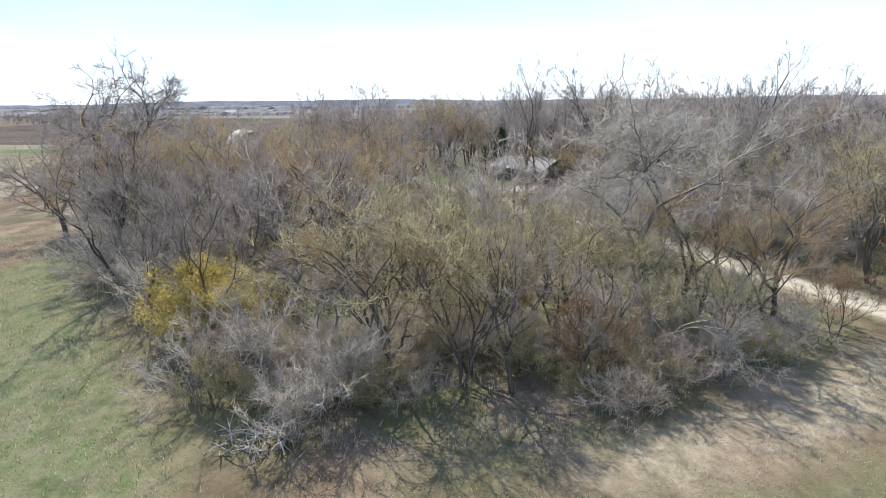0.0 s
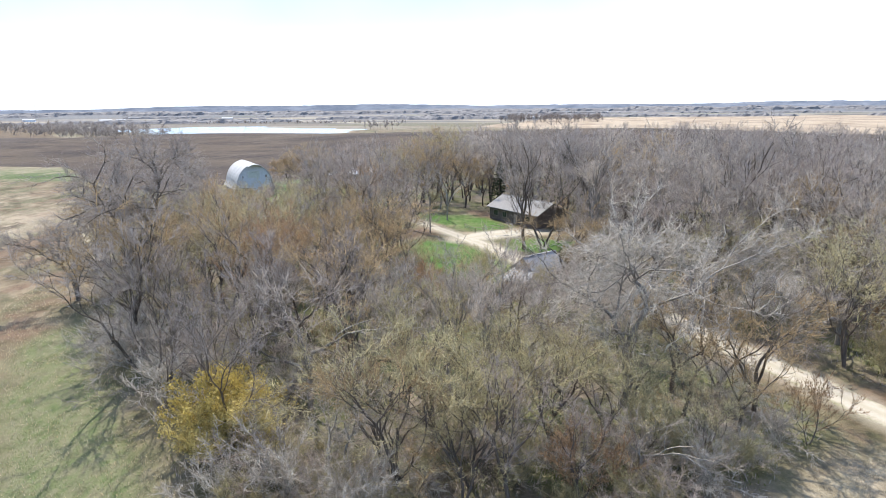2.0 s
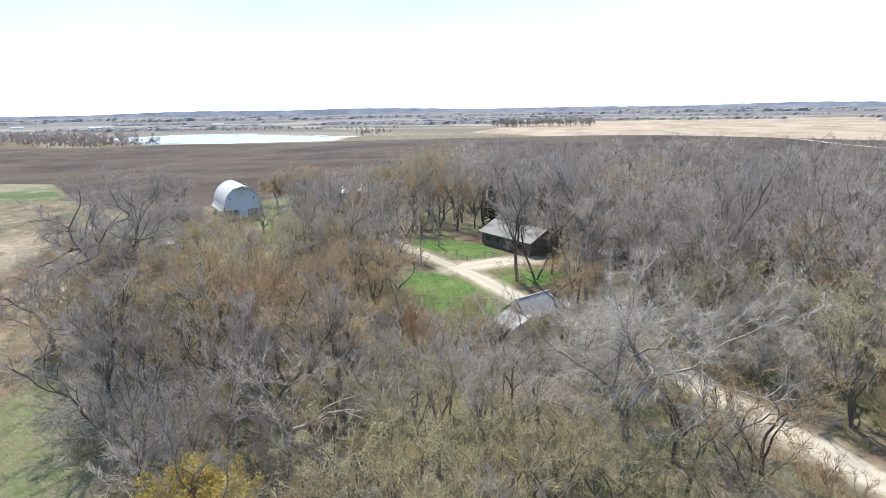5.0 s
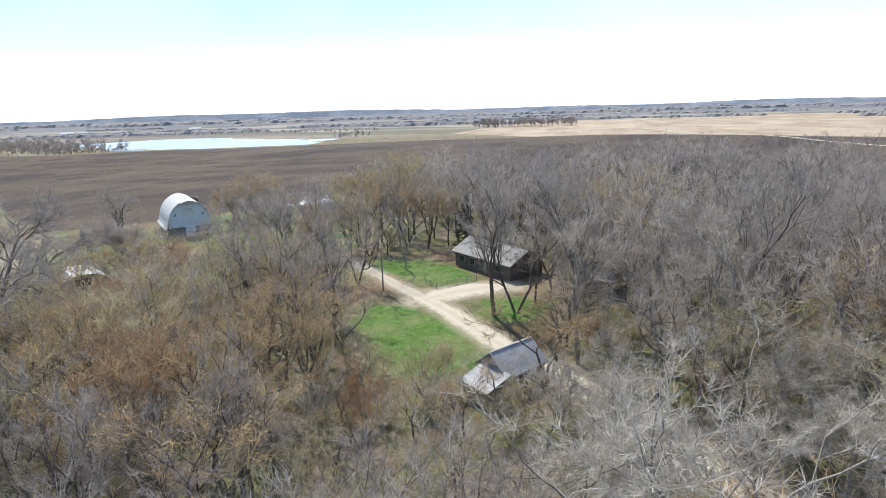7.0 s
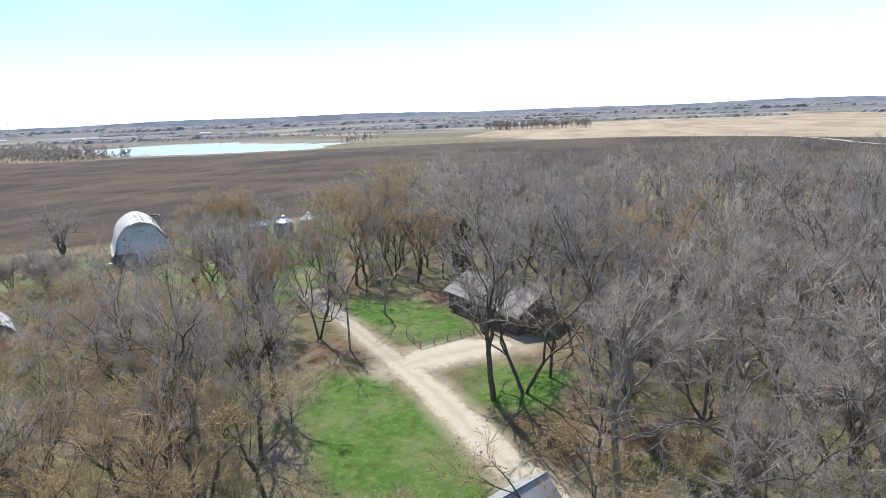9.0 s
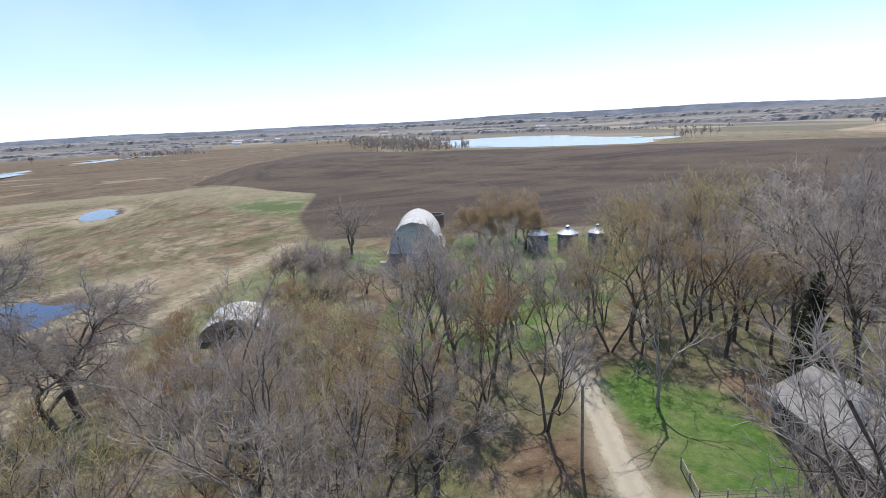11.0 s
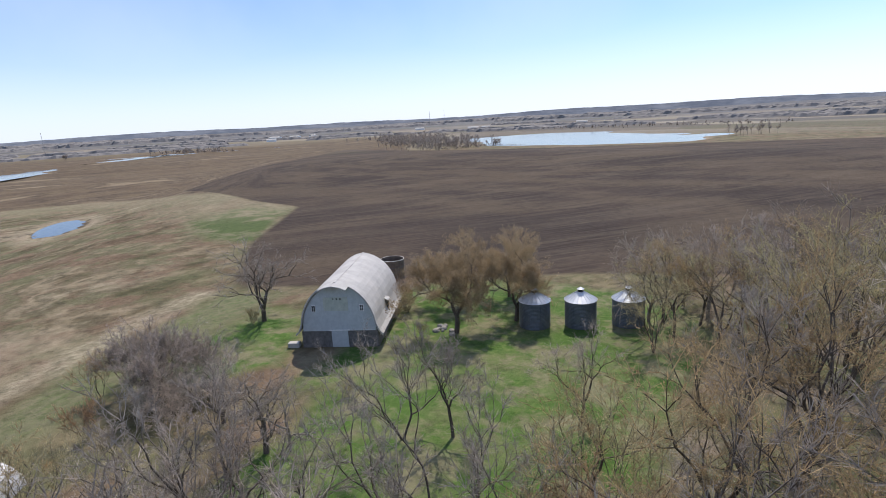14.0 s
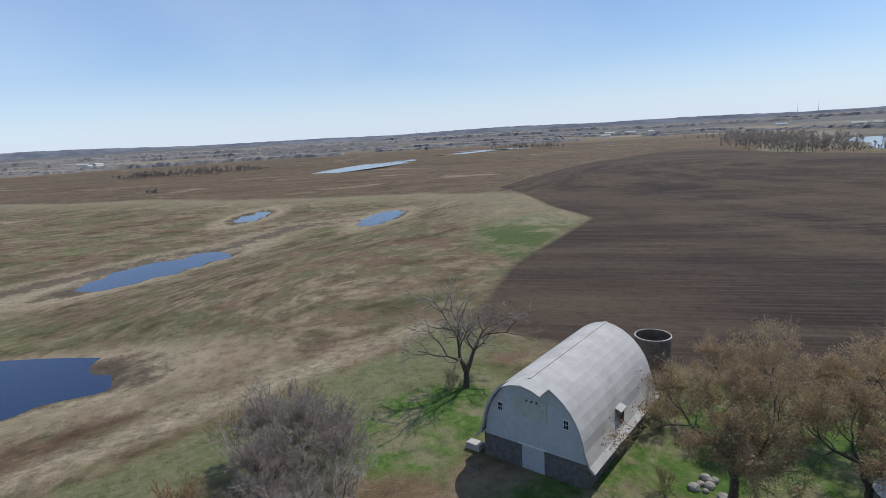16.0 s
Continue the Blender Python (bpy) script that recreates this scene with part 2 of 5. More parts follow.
def prism(bm, outline, y0, y1):
    """A solid from an outline in x and z, drawn out from y0 to y1."""
    a = [bm.verts.new((x, y0, z)) for x, z in outline]
    b = [bm.verts.new((x, y1, z)) for x, z in outline]
    n = len(a)
    bm.faces.new(a)
    bm.faces.new(b[::-1])
    for i in range(n):
        bm.faces.new((a[i], b[i], b[(i + 1) % n], a[(i + 1) % n]))
    bmesh.ops.recalc_face_normals(bm, faces=bm.faces[:])


def rod(bm, p, q, r0, r1=None, sides=8):
    p, q = Vector(p), Vector(q)
    d = q - p
    m = Matrix.Translation((p + q) / 2) @ d.to_track_quat("Z", "Y").to_matrix().to_4x4()
    bmesh.ops.create_cone(bm, cap_ends=True, segments=sides, radius1=r0, radius2=r0 if r1 is None else r1, depth=d.length, matrix=m)


# ---------------------------------------------------------------- ground, one sheet to the horizon
N, GX, GY, K, REACH = 330, -18.0, 95.0, 6.4, 4700.0
axis = np.linspace(-1, 1, N + 1)
axis = REACH * np.sinh(K * axis) / math.sinh(K)
gx, gy = np.meshgrid(axis + GX, axis + GY, indexing="ij")
gz = terrain(gx, gy)
gv = np.stack([gx, gy, gz], -1).reshape(-1, 3)
ii = np.arange(N * (N + 1)).reshape(N, N + 1)[:, :N].ravel()
gf = np.stack([ii, ii + N + 1, ii + N + 2, ii + 1], 1)


def ground_material():
    m = Mat("ground_cover", 0.95, spec=0.15)
    v = m.coords()
    big, mid, fine_n, grain = m.noise(v, 0.018, 5), m.noise(v, 0.13, 5), m.noise(v, 1.1, 6, 0.7), m.noise(v, 6.5, 4, 0.75)
    straw = m.noise(m.scaled(v, 0.8, 1.3, 1, -1.66), 1.6, 5, 0.7)
    # rough meadow: dry straw, olive, a little green
    dry = m.mix(m.ramp(mid, [(0.32, 0.0), (0.68, 1.0)]), (0.14, 0.110, 0.070), (0.26, 0.21, 0.14))
    dry = m.mix(m.ramp(straw, [(0.45, 0.0), (0.75, 0.7)]), dry, (0.29, 0.245, 0.165))
    olive = m.mix(fine_n, (0.065, 0.072, 0.034), (0.145, 0.14, 0.078))
    dry = m.mix(m.ramp(grain, [(0.35, 0.75), (0.62, 0.0)]), dry, (0.085, 0.072, 0.048))
    # drifts of straw, brown and olive lying along the slope, broken into clumps
    drift = m.noise(m.scaled(v, 0.020, 0.030, 1, -1.66), 1.0, 7, 0.62)
    mottle = m.noise(v, 0.20, 6, 0.72)
    base = m.ramp(drift, [(0.32, (0.070, 0.068, 0.032)), (0.40, (0.135, 0.100, 0.060)), (0.45, (0.25, 0.195, 0.125)), (0.49, (0.105, 0.095, 0.048)),
                          (0.535, (0.165, 0.125, 0.078)), (0.57, (0.27, 0.215, 0.14)), (0.62, (0.115, 0.095, 0.055)), (0.68, (0.32, 0.265, 0.18))])
    base = m.mix(m.ramp(mottle, [(0.44, 0.0), (0.62, 0.55)]), base, dry)
    base = m.mix(m.ramp(big, [(0.50, 0.0), (0.60, 0.6)]), base, m.mix(m.ramp(mottle, [(0.42, 0.0), (0.58, 1.0)]), m.mix(fine_n, (0.060, 0.078, 0.026), (0.125, 0.14, 0.06)), (0.21, 0.18, 0.10)))
    # olive and green flushes some ten metres wide
    flush = m.noise(v, 0.055, 6, 0.66)
    base = m.mix(m.ramp(flush, [(0.50, 0.0), (0.58, 0.75)]), base, m.mix(fine_n, (0.072, 0.078, 0.034), (0.15, 0.145, 0.075)))
    rosy = m.noise(m.scaled(v, 0.045, 0.06, 1, -1.2), 1.0, 7, 0.7)
    base = m.mix(m.ramp(rosy, [(0.50, 0.0), (0.58, 0.8)]), base, m.mix(fine_n, (0.115, 0.070, 0.045), (0.21, 0.138, 0.092)))
    tuft = m.noise(m.scaled(v, 0.75, 1.15, 1, -1.66), 0.8, 6, 0.75)
    base = m.mix(m.ramp(tuft, [(0.53, 0.0), (0.72, 0.45)]), base, (0.27, 0.225, 0.15))
    base = m.mix(m.ramp(tuft, [(0.30, 0.45), (0.46, 0.0)]), base, (0.055, 0.050, 0.030))
    stain = m.noise(m.scaled(v, 0.07, 0.09, 1, -1.66), 1.0, 6, 0.6)
    base = m.mix(0.9, base, m.ramp(stain, [(0.36, (0.50, 0.48, 0.40)), (0.47, (0.92, 0.92, 0.90)), (0.60, (1.0, 1.0, 1.0))]), "MULTIPLY")
    edge_d = m.math("ADD", m.attr("s_shore"), m.math("MULTIPLY", m.math("SUBTRACT", mottle, 0.5), 14.0))
    base = m.mix(m.ramp(m.math("DIVIDE", edge_d, 20.0), [(0.10, 0.0), (0.24, 0.55), (0.30, 0.5), (0.62, 0.0)]), base, m.mix(fine_n, (0.30, 0.245, 0.165), (0.50, 0.42, 0.30)))
    base = m.mix(m.ramp(m.math("DIVIDE", edge_d, 20.0), [(0.10, 0.9), (0.22, 0.0)]), base, m.mix(fine_n, (0.060, 0.048, 0.036), (0.13, 0.10, 0.07)))
    # a muddy channel with pale banks joins the ponds
    ditch = m.math("DIVIDE", m.math("ADD", m.attr("s_creek"), m.math("MULTIPLY", m.math("SUBTRACT", mottle, 0.5), 22.0)), 30.0)
    base = m.mix(m.ramp(ditch, [(0.12, 0.0), (0.24, 0.6), (0.32, 0.5), (0.48, 0.0)]), base, m.mix(fine_n, (0.22, 0.18, 0.12), (0.40, 0.335, 0.235)))
    base = m.mix(m.ramp(ditch, [(0.10, 0.85), (0.20, 0.0)]), base, m.mix(fine_n, (0.075, 0.060, 0.048), (0.14, 0.115, 0.085)))
    # green turf
    green = m.mix(m.ramp(fine_n, [(0.3, 0.0), (0.75, 1.0)]), (0.044, 0.098, 0.016), (0.102, 0.172, 0.038))
    green = m.mix(m.ramp(mid, [(0.46, 0.0), (0.66, 0.8)]), green, (0.15, 0.165, 0.07))
    green = m.mix(m.ramp(fine_n, [(0.54, 0.0), (0.74, 0.4)]), green, (0.25, 0.225, 0.12))
    edge = m.math("MULTIPLY", m.math("SUBTRACT", mid, 0.5), 9.0)
    edge2 = m.math("MULTIPLY", m.math("SUBTRACT", fine_n, 0.5), 3.0)

    def zone(name, soft, ragged=1.0):
        d = m.math("ADD", m.attr(name), m.math("MULTIPLY", m.math("ADD", edge, edge2), ragged))
        return m.math("SUBTRACT", 0.5, m.math("DIVIDE", d, soft), True)

    # woodland floor: leaf litter with green shoots
    litter = m.mix(m.ramp(grain, [(0.3, 0.0), (0.7, 1.0)]), (0.082, 0.064, 0.046), (0.255, 0.208, 0.152))
    litter = m.mix(m.ramp(mid, [(0.42, 0.0), (0.56, 0.8)]), litter, m.mix(fine_n, (0.065, 0.075, 0.025), (0.15, 0.155, 0.065)))
    litter = m.mix(m.ramp(tuft, [(0.55, 0.0), (0.75, 0.6)]), litter, (0.33, 0.28, 0.215))
    pale = m.mix(m.ramp(tuft, [(0.4, 0.0), (0.65, 1.0)]), (0.22, 0.185, 0.125), (0.48, 0.41, 0.29))
    base = m.mix(m.math("MULTIPLY", zone("s_straw", 4.0, 0.5), 0.7), base, pale)
    base = m.mix(zone("s_strip", 4.0, 0.6), base, m.mix(m.ramp(tuft, [(0.36, 0.2), (0.58, 0.9)]), m.mix(0.35, green, olive), m.mix(fine_n, (0.10, 0.105, 0.055), (0.24, 0.21, 0.13))))
    # young ley at the field's corner, thin and strawy in places
    ley = m.mix(m.ramp(flush, [(0.46, 0.0), (0.58, 1.0)]), m.mix(fine_n, (0.045, 0.075, 0.020), (0.10, 0.125, 0.045)), m.mix(fine_n, (0.13, 0.12, 0.065), (0.27, 0.23, 0.15)))
    base = m.mix(zone("s_ley", 6.0, 1.6), base, ley)
    base = m.mix(zone("s_wood", 5.0, 0.7), base, litter)
    base = m.mix(zone("s_lawn", 3.0, 0.7), base, green)
    # the barnyard's turf is worn and strawy in places
    bare = m.mix(fine_n, (0.135, 0.115, 0.066), (0.29, 0.25, 0.165))
    base = m.mix(m.math("MULTIPLY", zone("s_yard", 3.0, 0.7), m.ramp(m.noise(v, 0.16, 6, 0.68), [(0.47, 0.0), (0.58, 0.75)])), base, bare)
    gravel = m.mix(fine_n, (0.25, 0.215, 0.155), (0.45, 0.395, 0.31))
    base = m.mix(m.math("MULTIPLY", zone("s_verge", 2.2, 0.28), 0.8), base, gravel)
    # tilled soil in rows
    rows = m.noise(m.scaled(v, 0.03, 1.1, 1, -0.93), 1.0, 3, 0.6)
    soil = m.mix(m.ramp(big, [(0.4, 0.0), (0.62, 1.0)]), (0.028, 0.019, 0.015), (0.058, 0.040, 0.029))
    soil = m.mix(m.ramp(rows, [(0.45, 0.0), (0.60, 0.75)]), soil, (0.074, 0.054, 0.040))
    swath = m.noise(m.scaled(v, 0.004, 0.016, 1, -1.1), 1.0, 6, 0.62)
    soil = m.mix(m.ramp(swath, [(0.46, 0.0), (0.58, 0.6)]), soil, (0.100, 0.073, 0.047))
    soil = m.mix(m.ramp(swath, [(0.36, 0.6), (0.45, 0.0)]), soil, (0.034, 0.024, 0.020))
    streak = m.noise(m.scaled(v, 0.006, 0.09, 1, -0.93), 1.0, 5, 0.65)
    soil = m.mix(m.ramp(streak, [(0.5, 0.0), (0.75, 0.55)]), soil, (0.13, 0.102, 0.072))
    base = m.mix(zone("s_field", 2.0, 0.15), base, soil)
    # distant farmland: broad patches of stubble, pasture and dark woods
    far = m.ramp(m.math("DIVIDE", m.attr("s_far"), 3000.0), [(0.22, 0.0), (0.34, 1.0)])
    cells = m.node("ShaderNodeTexVoronoi", Vector=m.scaled(v, 0.0022, 0.0060, 1, 0.35))
    cells.inputs["Scale"].default_value = 1.0
    patch = m.ramp(cells.outputs["Color"], [(0.12, (0.124, 0.120, 0.122)), (0.30, (0.111, 0.098, 0.085)), (0.42, (0.286, 0.240, 0.182)), (0.5, (0.143, 0.137, 0.127)), (0.62, (0.390, 0.338, 0.260)), (0.7, (0.117, 0.111, 0.078)), (0.84, (0.143, 0.150, 0.091)), (0.95, (0.182, 0.156, 0.130))])
    base = m.mix(m.math("MULTIPLY", far, 0.85), base, patch)
    swell = m.noise(m.scaled(v, 0.0065, 0.017, 1, -1.25), 1.0, 7, 0.64)
    marsh = m.ramp(swell, [(0.34, (0.055, 0.038, 0.027)), (0.44, (0.105, 0.072, 0.046)), (0.50, (0.135, 0.098, 0.058)), (0.55, (0.060, 0.042, 0.030)), (0.62, (0.175, 0.130, 0.082)), (0.70, (0.29, 0.23, 0.155))])
    marsh = m.mix(m.ramp(mid, [(0.4, 0.0), (0.65, 0.5)]), marsh, (0.15, 0.11, 0.07))
    brown = m.math("MULTIPLY", zone("s_brown", 10.0, 1.2), m.ramp(m.math("DIVIDE", m.attr("s_far"), 3000.0), [(0.40, 0.95), (0.55, 0.3)]))
    rim = m.ramp(m.math("DIVIDE", m.math("ADD", m.attr("s_brown"), m.math("MULTIPLY", edge, 1.5)), 60.0), [(0.0, 0.6), (0.35, 0.45), (0.9, 0.0)])
    base = m.mix(m.math("MULTIPLY", rim, m.math("SUBTRACT", 1.0, zone("s_field", 2.0, 0.15))), base, m.mix(fine_n, (0.19, 0.165, 0.105), (0.33, 0.285, 0.19)))
    base = m.mix(brown, base, m.mix(zone("s_field", 2.0, 0.15), marsh, base))
    # farthest woods: distance haze is put into their colour as pale blue-grey
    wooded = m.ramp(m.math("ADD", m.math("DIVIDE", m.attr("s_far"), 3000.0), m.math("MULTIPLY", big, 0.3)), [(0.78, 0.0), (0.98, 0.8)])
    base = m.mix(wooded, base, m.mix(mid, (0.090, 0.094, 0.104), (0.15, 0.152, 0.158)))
    base = m.mix(zone("s_stubble", 12.0, 1.0), base, m.mix(m.ramp(swell, [(0.40, 0.0), (0.6, 1.0)]), (0.245, 0.185, 0.125), (0.37, 0.295, 0.205)))
    clump = m.noise(v, 0.42, 8, 0.8)
    base = m.mix(0.65, base, m.ramp(clump, [(0.36, 0.40), (0.50, 0.92), (0.62, 1.0)]), "MULTIPLY")
    h = m.math("ADD", m.math("MULTIPLY", grain, 0.5), m.math("ADD", fine_n, clump))
    return m.colour(base).bump(h, 0.7, 0.25).m


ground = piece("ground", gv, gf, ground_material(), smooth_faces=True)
tagged(ground, "rough spring meadow, woodland floor and dark tilled field", "ground", kind="structure")
fx, fy = gv[:, 0], gv[:, 1]
STRIP = [(-10, 14), (-13, 24), (-23, 38), (-37, 56), (-45, 66), (-47, 58), (-40, 44), (-28, 28), (-20, 12)]
STRIP2 = [(4, 12), (7, 18.5), (18, 22), (30, 25.5), (36, 20), (20, 14)]
STRIP3 = [(-180, 222), (-145, 206), (-128, 210), (-171, 260), (-196, 254)]
STRIP4 = [(-62, 117), (-68, 116), (-82, 146), (-93, 176), (-84, 182), (-73, 156)]
BROWN = [(-604, -20), (-521, 48), (-488, 101), (-426, 154), (-388, 209), (-369, 249), (-359, 278), (-298, 290), (-241, 284), (-200, 268), (-220, 420), (-480, 720),
         (-700, 1150), (-1500, 1200), (-2100, 300), (-1600, -500), (-750, -250)]
CREEK = [(-199, 70), (-206, 88), (-222, 112), (-235, 128), (-239, 147), (-253, 162), (-272, 179), (-268, 205)]
STUBBLE = [(330, 480), (170, 640), (60, 900), (300, 1500), (1400, 1500), (1400, 300), (700, 330)]
dists = {
    "s_field": inside(FIELD, fx, fy),
    "s_lawn": np.minimum.reduce([inside(p, fx, fy) for p in LAWNS]),
    "s_wood": np.minimum.reduce([inside(p, fx, fy) for p in WOODS]),
    "s_strip": np.minimum.reduce([inside(p, fx, fy) for p in (STRIP, STRIP2, STRIP4)]),
    "s_stubble": inside(STUBBLE, fx, fy),
    "s_shore": shore(fx, fy),
    "s_brown": inside(BROWN, fx, fy),
    "s_creek": along(CREEK, fx, fy),
    "s_yard": np.minimum.reduce([inside(LAWNS[k], fx, fy) for k in (2, 3, 5)]),
    "s_far": np.hypot(fx, fy - 100),
    "s_straw": np.minimum(along([(-58, 92), (-70, 108), (-79, 121), (-85, 140), (-93, 160), (-98, 174)], fx, fy), along([(10, 24), (20, 28), (30, 33), (38, 33)], fx, fy)) - 2.6,
    "s_ley": inside(STRIP3, fx, fy),
    "s_verge": np.minimum(np.minimum(along(ROAD, fx, fy), along(LANE, fx, fy) + 0.5), along(DRIVE, fx, fy) - 1.5) - 2.3,
}
for key, values in dists.items():
    a = ground.data.attributes.new(key, "FLOAT", "POINT")
    a.data.foreach_set("value", np.clip(values, -4000, 4000).astype(np.float32))

# gravel road and drive


def road_material(name="pale_gravel", light=1.0):
    m = Mat(name, 0.95, spec=0.2)
    v = m.coords()
    f, g = m.noise(v, 0.6, 5), m.noise(v, 9.0, 3, 0.8)
    c = m.mix(f, tuple(k * light for k in (0.40, 0.35, 0.27)), tuple(k * light for k in (0.51, 0.455, 0.365)))
    c = m.mix(m.ramp(g, [(0.4, 0.0), (0.8, 0.6)]), c, (0.27, 0.235, 0.18))
    off = m.math("ABSOLUTE", m.math("ADD", m.attr("s_side"), m.math("MULTIPLY", m.math("SUBTRACT", f, 0.5), 0.7)))
    c = m.mix(m.ramp(off, [(0.05, 0.25), (0.28, 0.0)]), c, (0.20, 0.185, 0.10))
    worn = m.math("ADD", m.math("ABSOLUTE", m.attr("s_side")), m.math("MULTIPLY", m.math("SUBTRACT", m.noise(v, 1.3, 6, 0.7), 0.5), 1.3))
    c = m.mix(m.ramp(worn, [(0.55, 0.0), (0.95, 0.9)]), c, m.mix(g, (0.12, 0.125, 0.055), (0.27, 0.235, 0.14)))
    return m.colour(c).bump(g, 0.5, 0.04).m


GRAVEL = road_material(light=0.86)
DULL_GRAVEL = road_material("dull_gravel", 0.72)


def lane(name, line, width, label, lift, stones=None, edge=0.9, taper=1.0):
    pts = []
    for (ax, ay), (bx, by) in zip(line, line[1:]):
        n = max(2, int(math.hypot(bx - ax, by - ay) / 0.8))
        pts += [(ax + (bx - ax) * k / n, ay + (by - ay) * k / n) for k in range(n)]
    pts.append(line[-1])
    p = np.array(pts)
    for _ in range(12):
        p[1:-1] = (p[:-2] + 2 * p[1:-1] + p[2:]) / 4
    t = np.gradient(p, axis=0)
    t /= np.linalg.norm(t, axis=1)[:, None]
    side = np.stack([t[:, 1], -t[:, 0]], 1)
    rng = np.random.default_rng(5)
    cols, verts, sides = 9, [], []
    for i in range(len(p)):
        wob = [0.10 * math.sin(i * 0.23 + c) + 0.07 * math.sin(i * 0.61 + 2 * c) + 0.03 * rng.normal() for c in (0.0, 2.1)]
        grown = taper + (1 - taper) * min(1.0, i / 6, (len(p) - 1 - i) / 5)
        wl, wr = width / 2 * (1 + wob[0]) * grown, width / 2 * (1 + wob[1]) * grown
        for k in range(cols):
            u = -1 + 2 * k / (cols - 1)
            q = p[i] + side[i] * u * (wl if u < 0 else wr)
            rut = -0.03 * math.exp(-((abs(u) - 0.5) / 0.18) ** 2)
            drop = -0.10 if k in (0, cols - 1) else 0.0
            verts.append((q[0], q[1], ground_z(*q) + lift + rut + drop))
            sides.append(u * edge)
    faces = [(i * cols + k, i * cols + k + 1, (i + 1) * cols + k + 1, (i + 1) * cols + k) for i in range(len(p) - 1) for k in range(cols - 1)]
    ob = piece(name, verts, faces, stones or GRAVEL, smooth_faces=True)
    a = ob.data.attributes.new("s_side", "FLOAT", "POINT")
    a.data.foreach_set("value", np.array(sides, np.float32))
    return tagged(ob, label, "road", kind="structure")


lane("road", LANE, 2.9, "narrow gravel track running on among the trees", 0.06, stones=DULL_GRAVEL)
lane("road", ROAD, 4.0, "pale gravel farm lane with two worn wheel tracks", 0.07)
FAR_ROAD = [(345, 860), (335, 663), (302, 520), (283, 400), (292, 355), (345, 250)]
lane("road", FAR_ROAD, 6.0, "pale distant gravel road between the fields", 0.25)
lane("road", DRIVE, 7.0, "wide pale gravel turning area before the house", 0.075, edge=0.8, taper=0.35)

# water


def water_material():
    m = Mat("still_water", 0.12, spec=0.5)
    v = m.coords()
    m.colour((0.003, 0.014, 0.055))
    return m.bump(m.noise(v, 1.2, 3), 0.35, 0.05).m


WATER = water_material()
for k, (px, py, a, b, ang, level, deep) in enumerate(PONDS):
    n, c, s = 48, math.cos(ang), math.sin(ang)
    ring = [(px + 1.5 * (a * math.cos(i / n * math.tau) * c - b * math.sin(i / n * math.tau) * s),
             py + 1.5 * (a * math.cos(i / n * math.tau) * s + b * math.sin(i / n * math.tau) * c), level) for i in range(n)]
    tagged(piece("water", ring, [list(range(n))], WATER), "lake beyond the fields, pale with sky" if k == 7 else "still blue pond in the marshy grassland", "pond", kind="structure")

# ---------------------------------------------------------------- trees: tapered trunk and limbs, crown of fine twigs


def tube_mesh(segs, sides):
    """Vertices and faces of open tapered tubes, one for each row p, q, r0, r1."""
    s = np.array(segs, float)
    p, q, r0, r1 = s[:, :3], s[:, 3:6], s[:, 6], s[:, 7]
    d = q - p
    d /= np.linalg.norm(d, axis=1)[:, None] + 1e-9
    ref = np.where(np.abs(d[:, 2:3]) < 0.9, np.array([[0, 0, 1.0]]), np.array([[1.0, 0, 0]]))
    a = np.cross(d, ref)
    a /= np.linalg.norm(a, axis=1)[:, None]
    b = np.cross(d, a)
    th = np.arange(sides) / sides * math.tau
    ring = a[:, None, :] * np.cos(th)[None, :, None] + b[:, None, :] * np.sin(th)[None, :, None]
    v = np.concatenate([p[:, None] + ring * r0[:, None, None], q[:, None] + ring * r1[:, None, None]], 1).reshape(-1, 3)
    base = np.arange(len(s))[:, None] * 2 * sides
    k = np.arange(sides)
    n = (k + 1) % sides
    f = np.stack([base + k, base + n, base + sides + n, base + sides + k], -1).reshape(-1, 4)
    return v, f


def blade_mesh(p, d, length, width, rng):
    """Thin pointed blades: one triangle each."""
    n = len(p)
    side = np.cross(d, rng.normal(size=(n, 3)))
    side /= np.linalg.norm(side, axis=1)[:, None] + 1e-9
    w = (width / 2)[:, None] if np.ndim(width) else width / 2
    v = np.stack([p - side * w, p + side * w, p + d * length[:, None]], 1).reshape(-1, 3)
    return v, np.arange(3 * n).reshape(n, 3)


def ribbon_mesh(segs, rng):
    """Slender tapered strips for the thin branches."""
    s = np.array(segs, float)
    p, q, r0, r1 = s[:, :3], s[:, 3:6], s[:, 6:7], s[:, 7:8]
    d = q - p
    a = np.cross(d, rng.normal(size=d.shape))
    a /= np.linalg.norm(a, axis=1)[:, None] + 1e-9
    v = np.stack([p - a * r0, p + a * r0, q + a * r1, q - a * r1], 1).reshape(-1, 3)
    return v, np.arange(len(v)).reshape(-1, 4)


def unit(v):
    return v / (np.linalg.norm(v) + 1e-9)


def turned(d, ang, az):
    """Direction d bent away by ang, towards the side that az names."""
    ref = np.array([0, 0, 1.0]) if abs(d[2]) < 0.9 else np.array([1.0, 0, 0])
    a = unit(np.cross(d, ref))
    b = np.cross(d, a)
    return d * math.cos(ang) + (a * math.cos(az) + b * math.sin(az)) * math.sin(ang)


